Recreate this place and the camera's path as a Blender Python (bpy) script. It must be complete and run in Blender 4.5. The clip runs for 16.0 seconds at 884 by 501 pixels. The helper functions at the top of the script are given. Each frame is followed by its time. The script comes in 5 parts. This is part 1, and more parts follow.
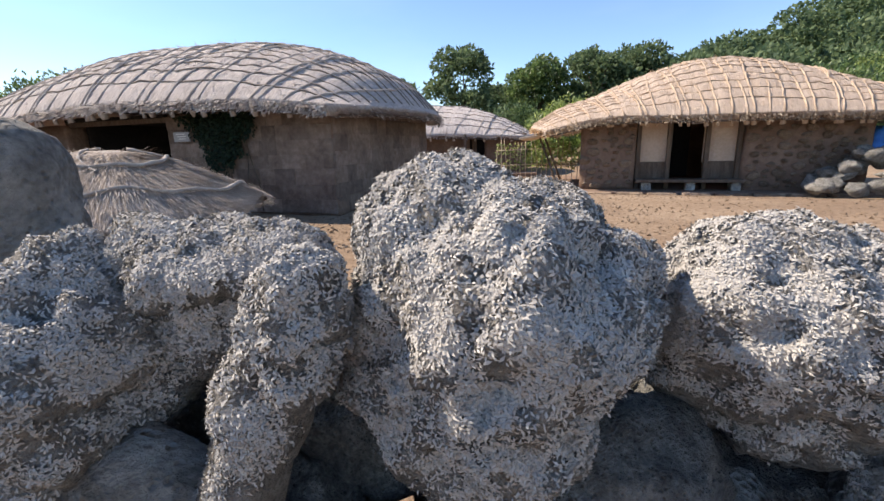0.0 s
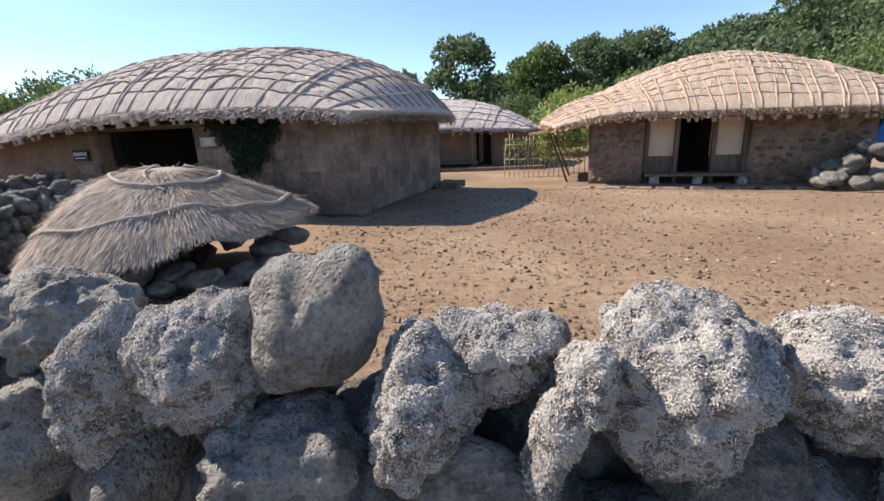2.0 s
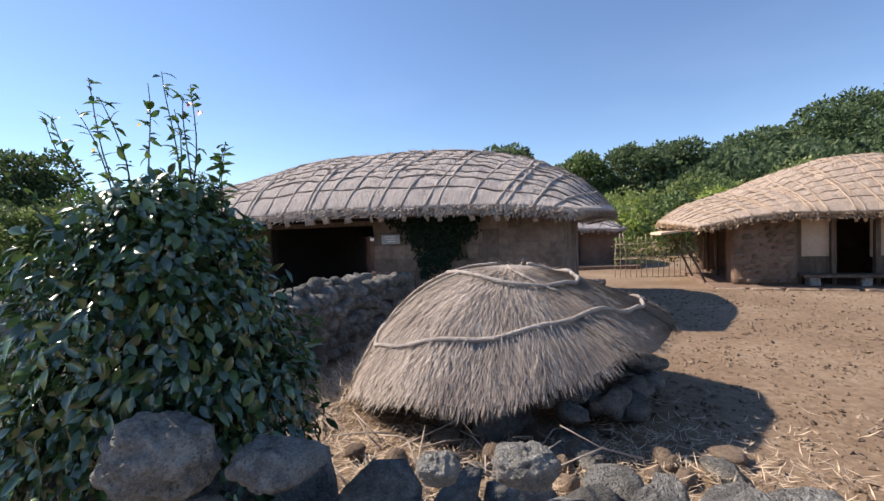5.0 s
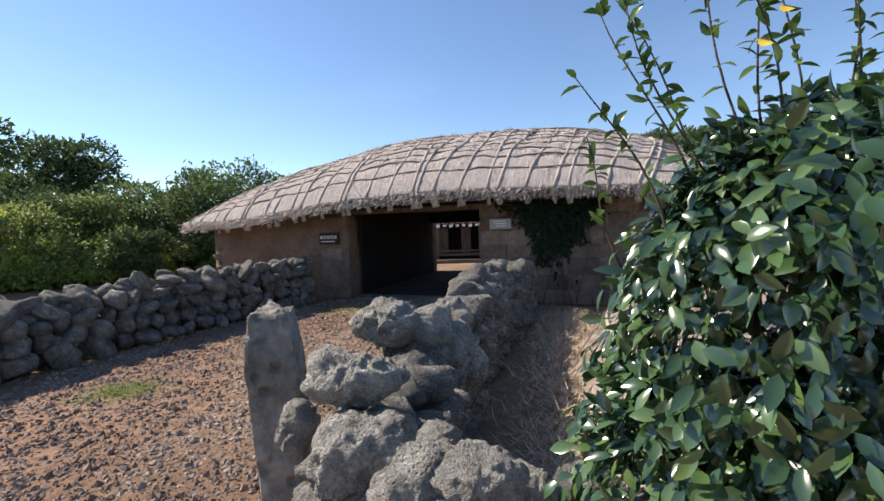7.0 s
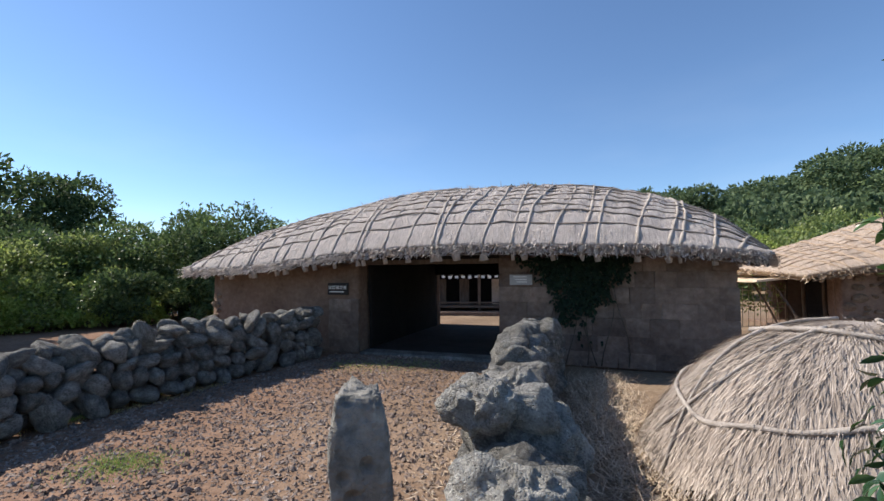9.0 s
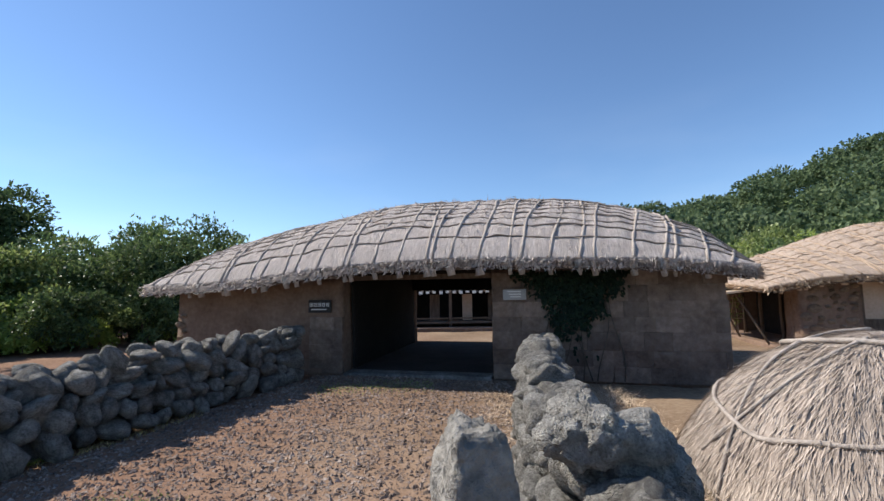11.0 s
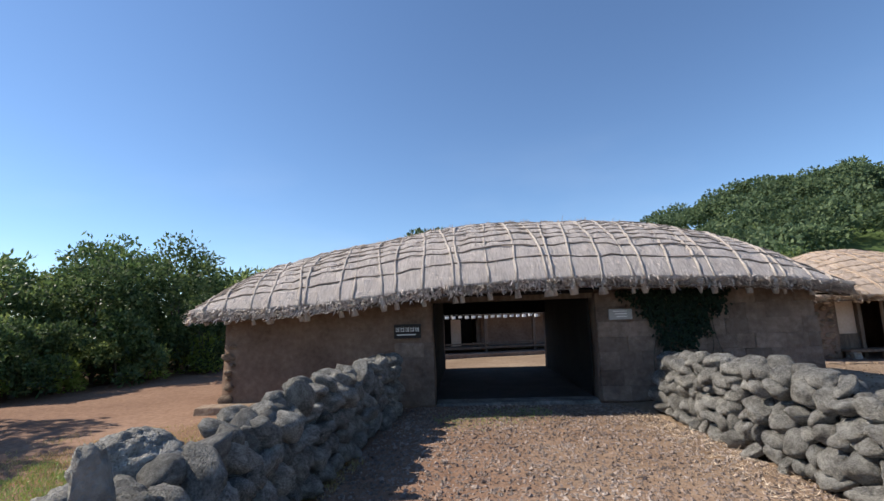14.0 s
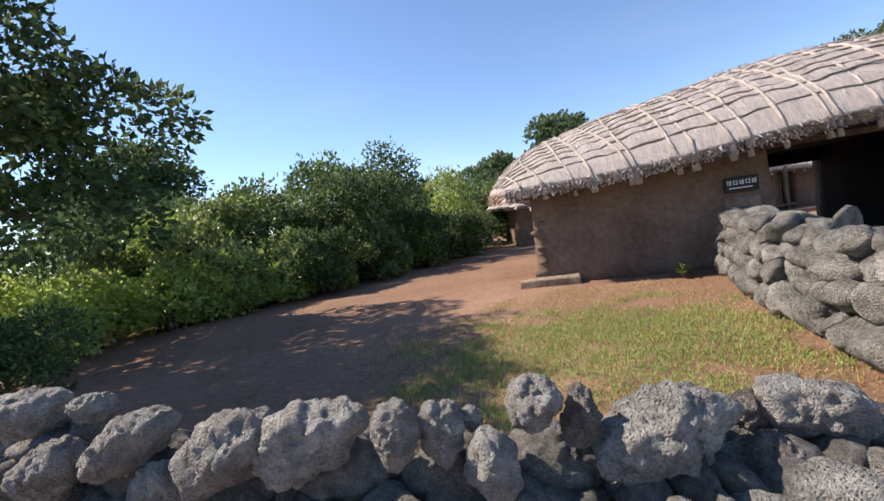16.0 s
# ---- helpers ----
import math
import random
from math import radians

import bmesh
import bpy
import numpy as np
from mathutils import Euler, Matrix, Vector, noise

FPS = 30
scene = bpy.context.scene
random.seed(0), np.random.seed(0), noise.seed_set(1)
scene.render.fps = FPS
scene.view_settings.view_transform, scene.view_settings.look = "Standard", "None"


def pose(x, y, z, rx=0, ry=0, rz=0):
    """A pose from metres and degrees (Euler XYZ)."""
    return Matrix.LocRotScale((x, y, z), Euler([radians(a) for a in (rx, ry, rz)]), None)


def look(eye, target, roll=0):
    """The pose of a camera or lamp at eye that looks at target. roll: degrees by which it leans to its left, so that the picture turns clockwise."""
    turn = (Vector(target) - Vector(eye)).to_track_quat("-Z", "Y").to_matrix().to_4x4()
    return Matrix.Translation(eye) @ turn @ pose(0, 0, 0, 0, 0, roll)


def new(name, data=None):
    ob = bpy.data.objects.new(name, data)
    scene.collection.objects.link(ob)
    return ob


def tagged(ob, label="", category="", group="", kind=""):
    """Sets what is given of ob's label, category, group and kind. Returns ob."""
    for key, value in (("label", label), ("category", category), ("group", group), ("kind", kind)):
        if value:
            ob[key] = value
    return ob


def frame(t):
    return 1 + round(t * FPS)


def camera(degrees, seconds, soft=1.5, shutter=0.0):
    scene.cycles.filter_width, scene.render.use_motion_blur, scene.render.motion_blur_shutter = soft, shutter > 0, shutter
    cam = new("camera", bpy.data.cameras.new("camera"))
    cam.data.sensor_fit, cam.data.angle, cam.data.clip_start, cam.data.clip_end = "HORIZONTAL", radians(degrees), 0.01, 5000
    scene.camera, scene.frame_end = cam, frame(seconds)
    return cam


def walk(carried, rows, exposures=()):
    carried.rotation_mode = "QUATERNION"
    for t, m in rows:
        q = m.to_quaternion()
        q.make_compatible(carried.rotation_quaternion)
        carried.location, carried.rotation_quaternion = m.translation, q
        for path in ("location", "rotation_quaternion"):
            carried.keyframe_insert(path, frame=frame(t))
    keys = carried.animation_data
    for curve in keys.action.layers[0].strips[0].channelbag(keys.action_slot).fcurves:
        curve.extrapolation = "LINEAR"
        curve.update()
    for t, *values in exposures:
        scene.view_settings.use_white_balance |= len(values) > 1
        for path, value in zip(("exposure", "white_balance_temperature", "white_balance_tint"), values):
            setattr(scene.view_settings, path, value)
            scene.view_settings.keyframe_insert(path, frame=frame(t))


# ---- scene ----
cam = camera(90.9, 16.0)
METRES, EYE, TILT, LEAN, TURN = 16.0, 1.30, -13.6, 1.5, 0.0
ROWS = [
    (0.0, 0.0, 0.0, 0.0, 0.0, 0.0, -0.0),
    (0.5, 0.0005, -0.0012, -0.0008, 0.37, -0.13, -1.43),
    (1.0, 0.0009, -0.0099, 0.0047, 0.3, -0.72, -1.42),
    (1.5, -0.0077, -0.0213, 0.0098, 0.32, -1.36, -0.84),
    (2.0, -0.0267, -0.0233, 0.0127, 0.02, -1.46, 0.8),
    (2.5, -0.0536, -0.0206, 0.0141, -0.03, 0.2, 1.08),
    (3.0, -0.0824, -0.0179, 0.0183, -0.04, 6.95, 2.99),
    (5.5, -0.3069, 0.0259, 0.0224, 2.25, 11.49, -0.21),
    (6.0, -0.3448, 0.0367, 0.0228, 2.78, 10.69, 0.48),
    (6.5, -0.3756, 0.0453, 0.0241, 2.9, 10.51, -0.09),
    (7.0, -0.3977, 0.0518, 0.025, 2.9, 10.04, -0.02),
    (7.5, -0.4152, 0.0565, 0.0258, 2.89, 10.01, 0.03),
    (8.0, -0.4289, 0.0607, 0.0279, 2.71, 10.68, -0.5),
    (8.5, -0.4356, 0.0669, 0.0337, 1.75, 15.61, 0.47),
    (9.0, -0.4383, 0.0685, 0.0343, 0.72, 16.55, -1.36),
    (11.5, -0.5042, 0.0931, 0.0389, -5.23, 19.68, 0.95),
    (12.0, -0.5336, 0.1012, 0.0405, -5.95, 20.69, 0.88),
    (12.5, -0.5641, 0.114, 0.0411, -8.98, 20.98, 1.87),
    (13.0, -0.5999, 0.1261, 0.0442, -13.6, 21.19, 3.41),
    (13.5, -0.6427, 0.1367, 0.0456, -14.55, 21.78, 3.82),
    (14.0, -0.6947, 0.1512, 0.0444, -14.76, 21.96, 3.88),
    (14.5, -0.753, 0.1639, 0.0414, -10.38, 20.28, 4.96),
    (15.0, -0.8095, 0.1756, 0.0367, -3.08, 13.83, 6.13),
    (15.5, -0.8709, 0.1929, 0.0373, -1.1, 11.54, 6.54),
    (16.0, -0.9419, 0.2149, 0.0388, -0.44, 10.29, 7.26),
]
EXPOSURES = [(0.0, 0.84, 7200, 13), (2.5, 0.80, 7050, 13), (3.2, 0.60, 7000, 14), (5.5, 0.52, 7050, 14), (6.5, 0.58, 7200, 12), (8.0, 0.58, 7200, 11), (8.5, 0.40, 6700, 9), (13.5, 0.38, 6650, 9), (14.5, 0.45, 6850, 9), (15.5, 0.72, 7100, 14), (16.0, 0.74, 7100, 14)]
walk(cam, [(t, pose(0, 0, EYE, TILT, LEAN, TURN) @ pose(METRES * x, METRES * y, METRES * z, 90 + pitch, roll, yaw)) for t, x, y, z, yaw, pitch, roll in ROWS],
     exposures=EXPOSURES)

# ---- world and sun ----
SUN_ELEV = radians(44.0)
SUN_TO = Vector((-0.955 * math.cos(SUN_ELEV), 0.295 * math.cos(SUN_ELEV), math.sin(SUN_ELEV))).normalized()
world = bpy.data.worlds.new("sky_world")
scene.world = world
world.use_nodes = True
wn, wl = world.node_tree.nodes, world.node_tree.links
sky = wn.new("ShaderNodeTexSky")
sky.sky_type = "NISHITA"
sky.sun_disc = False
sky.sun_elevation = SUN_ELEV
sky.sun_rotation = math.atan2(SUN_TO.x, SUN_TO.y)
sky.air_density, sky.dust_density, sky.ozone_density = 0.95, 0.05, 6.4
sky.altitude = 50
# thin white cloud low over the land
wgeo, wmap, wnoise = wn.new("ShaderNodeTexCoord"), wn.new("ShaderNodeMapping"), wn.new("ShaderNodeTexNoise")
wsep, wband, wsoft, wmul, wmix = (wn.new(k) for k in ("ShaderNodeSeparateXYZ", "ShaderNodeValToRGB", "ShaderNodeMapRange", "ShaderNodeMath", "ShaderNodeMix"))
wmap.inputs["Scale"].default_value = (1.6, 1.6, 5.0)
wl.new(wgeo.outputs["Generated"], wmap.inputs[0]), wl.new(wmap.outputs[0], wnoise.inputs["Vector"])
wnoise.inputs["Scale"].default_value, wnoise.inputs["Detail"].default_value = 1.9, 7
wl.new(wgeo.outputs["Generated"], wsep.inputs[0]), wl.new(wsep.outputs[2], wband.inputs[0])
wband.color_ramp.elements[0].position, wband.color_ramp.elements[1].position = 0.0, 0.42
wband.color_ramp.elements[0].color, wband.color_ramp.elements[1].color = (0.12, 0.12, 0.12, 1), (0, 0, 0, 1)
wl.new(wnoise.outputs[0], wsoft.inputs[0])
wsoft.inputs[1].default_value, wsoft.inputs[2].default_value = 0.5, 0.78
wmul.operation = "MULTIPLY"
wl.new(wband.outputs[0], wmul.inputs[0]), wl.new(wsoft.outputs[0], wmul.inputs[1])
wmix.data_type = "RGBA"
wl.new(wmul.outputs[0], wmix.inputs[0]), wl.new(sky.outputs[0], wmix.inputs[6])
wmix.inputs[7].default_value = (6.2, 6.6, 7.2, 1)
wl.new(wmix.outputs[2], wn["Background"].inputs[0])
wn["Background"].inputs[1].default_value = 0.135
sun_data = bpy.data.lights.new("sun", "SUN")
sun_data.energy, sun_data.angle, sun_data.color = 5.0, radians(0.55), (1.0, 0.93, 0.84)
sun = new("sun", sun_data)
sun.matrix_world = look(SUN_TO * 60, (0, 0, 0))

# ---- materials ----
def surface(name, cols, coarse=2.0, fine=18.0, rough=0.9, bump=0.4, bump_scale=40.0, stretch=(1, 1, 1), vary=0.0,
            island=0.0, coords="Object", dist=0.02, spec=0.3, mix=0.45, cells=0.0, pits=0.0, span=(0.34, 0.66)):
    """A rough natural surface: three colours, broad patches and fine grain, with relief; vary: by object; island: by piece."""
    m = bpy.data.materials.new(name)
    m.use_nodes = True
    n, l = m.node_tree.nodes, m.node_tree.links
    bsdf = n["Principled BSDF"]
    bsdf.inputs["Roughness"].default_value = rough
    bsdf.inputs["Specular IOR Level"].default_value = spec
    tc, mp = n.new("ShaderNodeTexCoord"), n.new("ShaderNodeMapping")
    mp.inputs["Scale"].default_value = stretch
    if coords == "World":
        l.new(n.new("ShaderNodeNewGeometry").outputs["Position"], mp.inputs[0])
    else:
        l.new(tc.outputs[coords], mp.inputs[0])
    a, b, c = (n.new("ShaderNodeTexNoise") for _ in range(3))
    for tex, sc, det in ((a, coarse, 4), (b, fine, 6), (c, bump_scale, 8)):
        l.new(mp.outputs[0], tex.inputs["Vector"])
        tex.inputs["Scale"].default_value, tex.inputs["Detail"].default_value = sc, det
        tex.inputs["Roughness"].default_value = 0.62
    mx = n.new("ShaderNodeMix")
    mx.inputs[0].default_value = mix
    l.new(a.outputs[0], mx.inputs[2]), l.new(b.outputs[0], mx.inputs[3])
    ramp = n.new("ShaderNodeValToRGB")
    ramp.color_ramp.elements[0].position, ramp.color_ramp.elements[1].position = span
    ramp.color_ramp.elements[0].color = (*cols[0], 1)
    ramp.color_ramp.elements[1].color = (*cols[2], 1)
    ramp.color_ramp.elements.new(0.5).color = (*cols[1], 1)
    l.new(mx.outputs[0], ramp.inputs[0])
    out = ramp.outputs[0]
    for amount, node, sock in ((vary, "ShaderNodeObjectInfo", "Random"), (island, "ShaderNodeNewGeometry", "Random Per Island")):
        if amount:
            hsv, rng = n.new("ShaderNodeHueSaturation"), n.new("ShaderNodeMapRange")
            l.new(n.new(node).outputs[sock], rng.inputs[0])
            rng.inputs[3].default_value, rng.inputs[4].default_value = 1 - amount, 1 + amount
            l.new(rng.outputs[0], hsv.inputs["Value"]), l.new(out, hsv.inputs["Color"])
            out = hsv.outputs[0]
    hole = None
    if pits:
        vp, wide, dim = n.new("ShaderNodeTexVoronoi"), n.new("ShaderNodeMapRange"), n.new("ShaderNodeMix")
        vp.inputs["Scale"].default_value = pits
        l.new(mp.outputs[0], vp.inputs["Vector"]), l.new(vp.outputs["Distance"], wide.inputs[0])
        wide.inputs[1].default_value, wide.inputs[2].default_value = 0.10, 0.34
        hole = wide.outputs[0]
        # shade inside the pits is multiplied into the base colour
        dim.data_type, dim.blend_type = "RGBA", "MULTIPLY"
        dim.inputs[0].default_value = 0.3
        l.new(out, dim.inputs[6]), l.new(hole, dim.inputs[7])
        out = dim.outputs[2]
    l.new(out, bsdf.inputs["Base Color"])
    if bump:
        bp = n.new("ShaderNodeBump")
        bp.inputs["Strength"].default_value, bp.inputs["Distance"].default_value = bump, dist
        h = c.outputs[0]
        if cells:
            vo, ad = n.new("ShaderNodeTexVoronoi"), n.new("ShaderNodeMath")
            vo.inputs["Scale"].default_value = cells
            l.new(mp.outputs[0], vo.inputs["Vector"])
            ad.operation = "ADD"
            l.new(c.outputs[0], ad.inputs[0]), l.new(vo.outputs[0], ad.inputs[1])
            h = ad.outputs[0]
        if hole is not None:
            deep = n.new("ShaderNodeMath")
            deep.operation = "MULTIPLY_ADD"
            deep.inputs[1].default_value = 0.5
            l.new(hole, deep.inputs[0]), l.new(h, deep.inputs[2])
            h = deep.outputs[0]
        l.new(h, bp.inputs["Height"]), l.new(bp.outputs[0], bsdf.inputs["Normal"])
    return m


def leafy(name, cols, rough=0.5, through_light=0.3, spec=0.5):
    """Leaves: three greens by piece, some light passing through."""
    m = bpy.data.materials.new(name)
    m.use_nodes = True
    n, l = m.node_tree.nodes, m.node_tree.links
    bsdf = n["Principled BSDF"]
    bsdf.inputs["Roughness"].default_value = rough
    bsdf.inputs["Specular IOR Level"].default_value = spec
    ramp = n.new("ShaderNodeValToRGB")
    ramp.color_ramp.elements[0].color = (*cols[0], 1)
    ramp.color_ramp.elements[1].color = (*cols[2], 1)
    ramp.color_ramp.elements.new(0.55).color = (*cols[1], 1)
    l.new(n.new("ShaderNodeNewGeometry").outputs["Random Per Island"], ramp.inputs[0])
    l.new(ramp.outputs[0], bsdf.inputs["Base Color"])
    tr, mx = n.new("ShaderNodeBsdfTranslucent"), n.new("ShaderNodeMixShader")
    l.new(ramp.outputs[0], tr.inputs[0])
    mx.inputs[0].default_value = through_light
    l.new(bsdf.outputs[0], mx.inputs[1]), l.new(tr.outputs[0], mx.inputs[2])
    l.new(mx.outputs[0], n["Material Output"].inputs[0])
    return m


M_SOIL = surface("yard_soil", ((0.14, 0.09, 0.056), (0.228, 0.158, 0.103), (0.335, 0.253, 0.175)), 0.3, 11, 0.95, 0.6, 26, coords="World", dist=0.03)
def clothe_slopes(m, cols, low, high):
    """Lets rising land carry low greenery instead of bare soil."""
    n, l = m.node_tree.nodes, m.node_tree.links
    bsdf = n["Principled BSDF"]
    bare = bsdf.inputs["Base Color"].links[0].from_socket
    sep, ramp, no, mx = n.new("ShaderNodeSeparateXYZ"), n.new("ShaderNodeMapRange"), n.new("ShaderNodeTexNoise"), n.new("ShaderNodeMix")
    pos = n.new("ShaderNodeNewGeometry").outputs["Position"]
    l.new(pos, sep.inputs[0]), l.new(pos, no.inputs["Vector"]), l.new(sep.outputs[2], ramp.inputs[0])
    ramp.inputs[1].default_value, ramp.inputs[2].default_value = low, high
    no.inputs["Scale"].default_value = 0.8
    green = n.new("ShaderNodeValToRGB")
    green.color_ramp.elements[0].color, green.color_ramp.elements[1].color = (*cols[0], 1), (*cols[1], 1)
    l.new(no.outputs[0], green.inputs[0])
    mx.data_type = "RGBA"
    l.new(ramp.outputs[0], mx.inputs[0]), l.new(bare, mx.inputs[6]), l.new(green.outputs[0], mx.inputs[7])
    l.new(mx.outputs[2], bsdf.inputs["Base Color"])


def redden_lane(m, tint, far, near):
    """Red cinder soil on the lane and alley side, fading into the yard's soil."""
    n, l = m.node_tree.nodes, m.node_tree.links
    bsdf = n["Principled BSDF"]
    bare = bsdf.inputs["Base Color"].links[0].from_socket
    sep, ramp, no, ad, mx = n.new("ShaderNodeSeparateXYZ"), n.new("ShaderNodeMapRange"), n.new("ShaderNodeTexNoise"), n.new("ShaderNodeMath"), n.new("ShaderNodeMix")
    pos = n.new("ShaderNodeNewGeometry").outputs["Position"]
    l.new(pos, sep.inputs[0]), l.new(pos, no.inputs["Vector"])
    no.inputs["Scale"].default_value = 0.5
    ad.operation = "MULTIPLY_ADD"
    ad.inputs[1].default_value = 4.0
    l.new(no.outputs[0], ad.inputs[0]), l.new(sep.outputs[0], ad.inputs[2]), l.new(ad.outputs[0], ramp.inputs[0])
    ramp.inputs[1].default_value, ramp.inputs[2].default_value = near, far
    mx.data_type, mx.blend_type = "RGBA", "MULTIPLY"
    mx.inputs[7].default_value = (*tint, 1)
    l.new(ramp.outputs[0], mx.inputs[0]), l.new(bare, mx.inputs[6])
    l.new(mx.outputs[2], bsdf.inputs["Base Color"])


redden_lane(M_SOIL, (0.96, 0.80, 0.78), -8.0, -4.0)
clothe_slopes(M_SOIL, ((0.04, 0.07, 0.02), (0.12, 0.17, 0.05)), 0.3, 0.9)
M_STONE = surface("basalt", ((0.16, 0.153, 0.139), (0.335, 0.321, 0.293), (0.53, 0.508, 0.463)), 1.5, 9, 0.95, 0.9, 12, vary=0.22, dist=0.13, pits=9, span=(0.38, 0.62))
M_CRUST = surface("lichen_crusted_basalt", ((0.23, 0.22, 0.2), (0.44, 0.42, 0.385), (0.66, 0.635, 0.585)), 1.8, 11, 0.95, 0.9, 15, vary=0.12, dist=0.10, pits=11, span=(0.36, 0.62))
# dark stone of the sill; inside the dry walls it paints gap shade
M_SILL_GAP_SHADE = surface("sill_and_gap_shade", ((0.085, 0.08, 0.074), (0.16, 0.153, 0.14), (0.27, 0.26, 0.237)), 3, 20, 0.95, 0.9, 30, vary=0.1, dist=0.02, pits=26, span=(0.38, 0.62))
M_REDROCK = surface("rusty_basalt", ((0.24, 0.185, 0.16), (0.46, 0.405, 0.365), (0.62, 0.58, 0.535)), 1.5, 9, 0.95, 1.0, 12, vary=0.15, dist=0.25, pits=12, span=(0.38, 0.62))
M_ROCK = surface("lichened_basalt", ((0.17, 0.16, 0.146), (0.30, 0.283, 0.26), (0.44, 0.417, 0.384)), 2.2, 14, 0.95, 0.8, 26, vary=0.1, dist=0.07, pits=17, span=(0.38, 0.62))
M_RUBBLE = surface("brown_rubble", ((0.17, 0.122, 0.088), (0.275, 0.203, 0.148), (0.38, 0.295, 0.222)), 2, 8, 0.95, 0.8, 9, vary=0.3, dist=0.1)
# near-black mud: shade inside the passage and lean-to is put into the colour
M_SHADED_MUD = surface("shaded_mud", ((0.010, 0.009, 0.009), (0.018, 0.016, 0.015), (0.03, 0.026, 0.024)), 1.1, 11, 0.95, 0.5, 22, coords="World")
# earth darkened to hold the shade on the passage floor
M_FLOOR_SHADE = surface("passage_floor_shade", ((0.03, 0.024, 0.02), (0.05, 0.041, 0.035), (0.075, 0.062, 0.052)), 1.5, 14, 0.95, 0.4, 30, coords="World")
M_BLOCK = surface("mud_block", ((0.11, 0.078, 0.06), (0.19, 0.14, 0.11), (0.28, 0.215, 0.175)), 1.6, 9, 0.95, 0.8, 12, vary=0.25, coords="World", dist=0.05)
M_LICHEN = surface("lichen_grey", ((0.33, 0.31, 0.286), (0.415, 0.392, 0.363), (0.50, 0.474, 0.441)), 5, 40, 0.95, 0.0, 60, island=0.10, dist=0.01)
M_MUD = surface("mud_wall", ((0.13, 0.085, 0.062), (0.20, 0.135, 0.10), (0.27, 0.195, 0.15)), 1.1, 11, 0.95, 0.6, 22, coords="World", dist=0.03)
M_THATCH = surface("old_thatch", ((0.33, 0.285, 0.265), (0.51, 0.455, 0.425), (0.67, 0.61, 0.575)), 1.4, 5, 0.95, 1.0, 9, stretch=(14, 1.6, 1.6), coords="Object", dist=0.05, mix=0.6)
M_THATCH_NEW = surface("newer_thatch", ((0.37, 0.275, 0.205), (0.50, 0.39, 0.31), (0.61, 0.50, 0.41)), 1.4, 5, 0.95, 1.0, 9, stretch=(14, 1.6, 1.6), dist=0.05, mix=0.6)
M_STRAW = surface("straw", ((0.42, 0.35, 0.305), (0.57, 0.495, 0.44), (0.71, 0.635, 0.57)), 3, 30, 0.9, 0.2, 60, island=0.3)
M_STRAW_OLD = surface("dusty_straw", ((0.29, 0.237, 0.198), (0.41, 0.345, 0.295), (0.53, 0.46, 0.40)), 3, 30, 0.95, 0.2, 60, island=0.35)
M_STRAW_NEW = surface("fresh_straw", ((0.42, 0.31, 0.21), (0.56, 0.44, 0.32), (0.68, 0.56, 0.43)), 3, 30, 0.9, 0.2, 60, island=0.3)
M_ROPE = surface("straw_rope", ((0.26, 0.22, 0.19), (0.40, 0.35, 0.31), (0.53, 0.47, 0.42)), 4, 40, 0.95, 0.6, 90)
M_ROPE_DARKER = surface("darker_straw_rope", ((0.15, 0.125, 0.105), (0.235, 0.20, 0.17), (0.33, 0.285, 0.25)), 4, 40, 0.95, 0.6, 90)
M_ROPE_NEW = surface("new_straw_rope", ((0.30, 0.215, 0.15), (0.42, 0.315, 0.23), (0.54, 0.42, 0.32)), 4, 40, 0.95, 0.6, 90)
M_WOOD = surface("weathered_wood", ((0.07, 0.05, 0.038), (0.13, 0.098, 0.075), (0.21, 0.165, 0.13)), 2, 24, 0.85, 0.5, 30, stretch=(6, 6, 1))
M_PLASTER = surface("pale_plaster", ((0.44, 0.34, 0.26), (0.53, 0.42, 0.33), (0.62, 0.50, 0.41)), 1.5, 14, 0.95, 0.3, 40, coords="World")
# near-black colour for sheets that stand for unlit rooms
M_INTERIOR_SHADE = surface("interior_shade", ((0.012, 0.012, 0.014), (0.02, 0.019, 0.02), (0.03, 0.028, 0.028)), 2, 10, 0.95, 0.2, 20)
M_BARK = surface("bark", ((0.05, 0.04, 0.03), (0.10, 0.08, 0.06), (0.16, 0.13, 0.10)), 5, 30, 0.9, 0.8, 40, stretch=(3, 3, 0.7))
M_CAMELLIA = leafy("camellia_leaf", ((0.022, 0.052, 0.026), (0.045, 0.098, 0.038), (0.10, 0.17, 0.055)), 0.2, 0.14, 1.0)
M_WALL_LEAF = leafy("wall_leaf", ((0.006, 0.016, 0.010), (0.010, 0.024, 0.013), (0.018, 0.035, 0.016)), 0.6, 0.05, 0.2)
M_SHOOT = leafy("young_leaf", ((0.05, 0.11, 0.03), (0.09, 0.17, 0.04), (0.16, 0.22, 0.06)), 0.3, 0.35)
M_RED = surface("red_leaf", ((0.55, 0.05, 0.02), (0.62, 0.08, 0.03), (0.66, 0.12, 0.05)), 3, 20, 0.5, 0.1, 20)
M_YELLOW = surface("yellow_leaf", ((0.50, 0.36, 0.03), (0.58, 0.43, 0.05), (0.62, 0.48, 0.08)), 3, 20, 0.85, 0.1, 20)
M_BUSH = leafy("shrub_leaf", ((0.048, 0.085, 0.032), (0.105, 0.165, 0.054), (0.21, 0.28, 0.10)), 0.42, 0.42)
M_BUSH_LIGHT = leafy("light_shrub_leaf", ((0.12, 0.17, 0.055), (0.23, 0.29, 0.09), (0.38, 0.43, 0.16)), 0.42, 0.5)
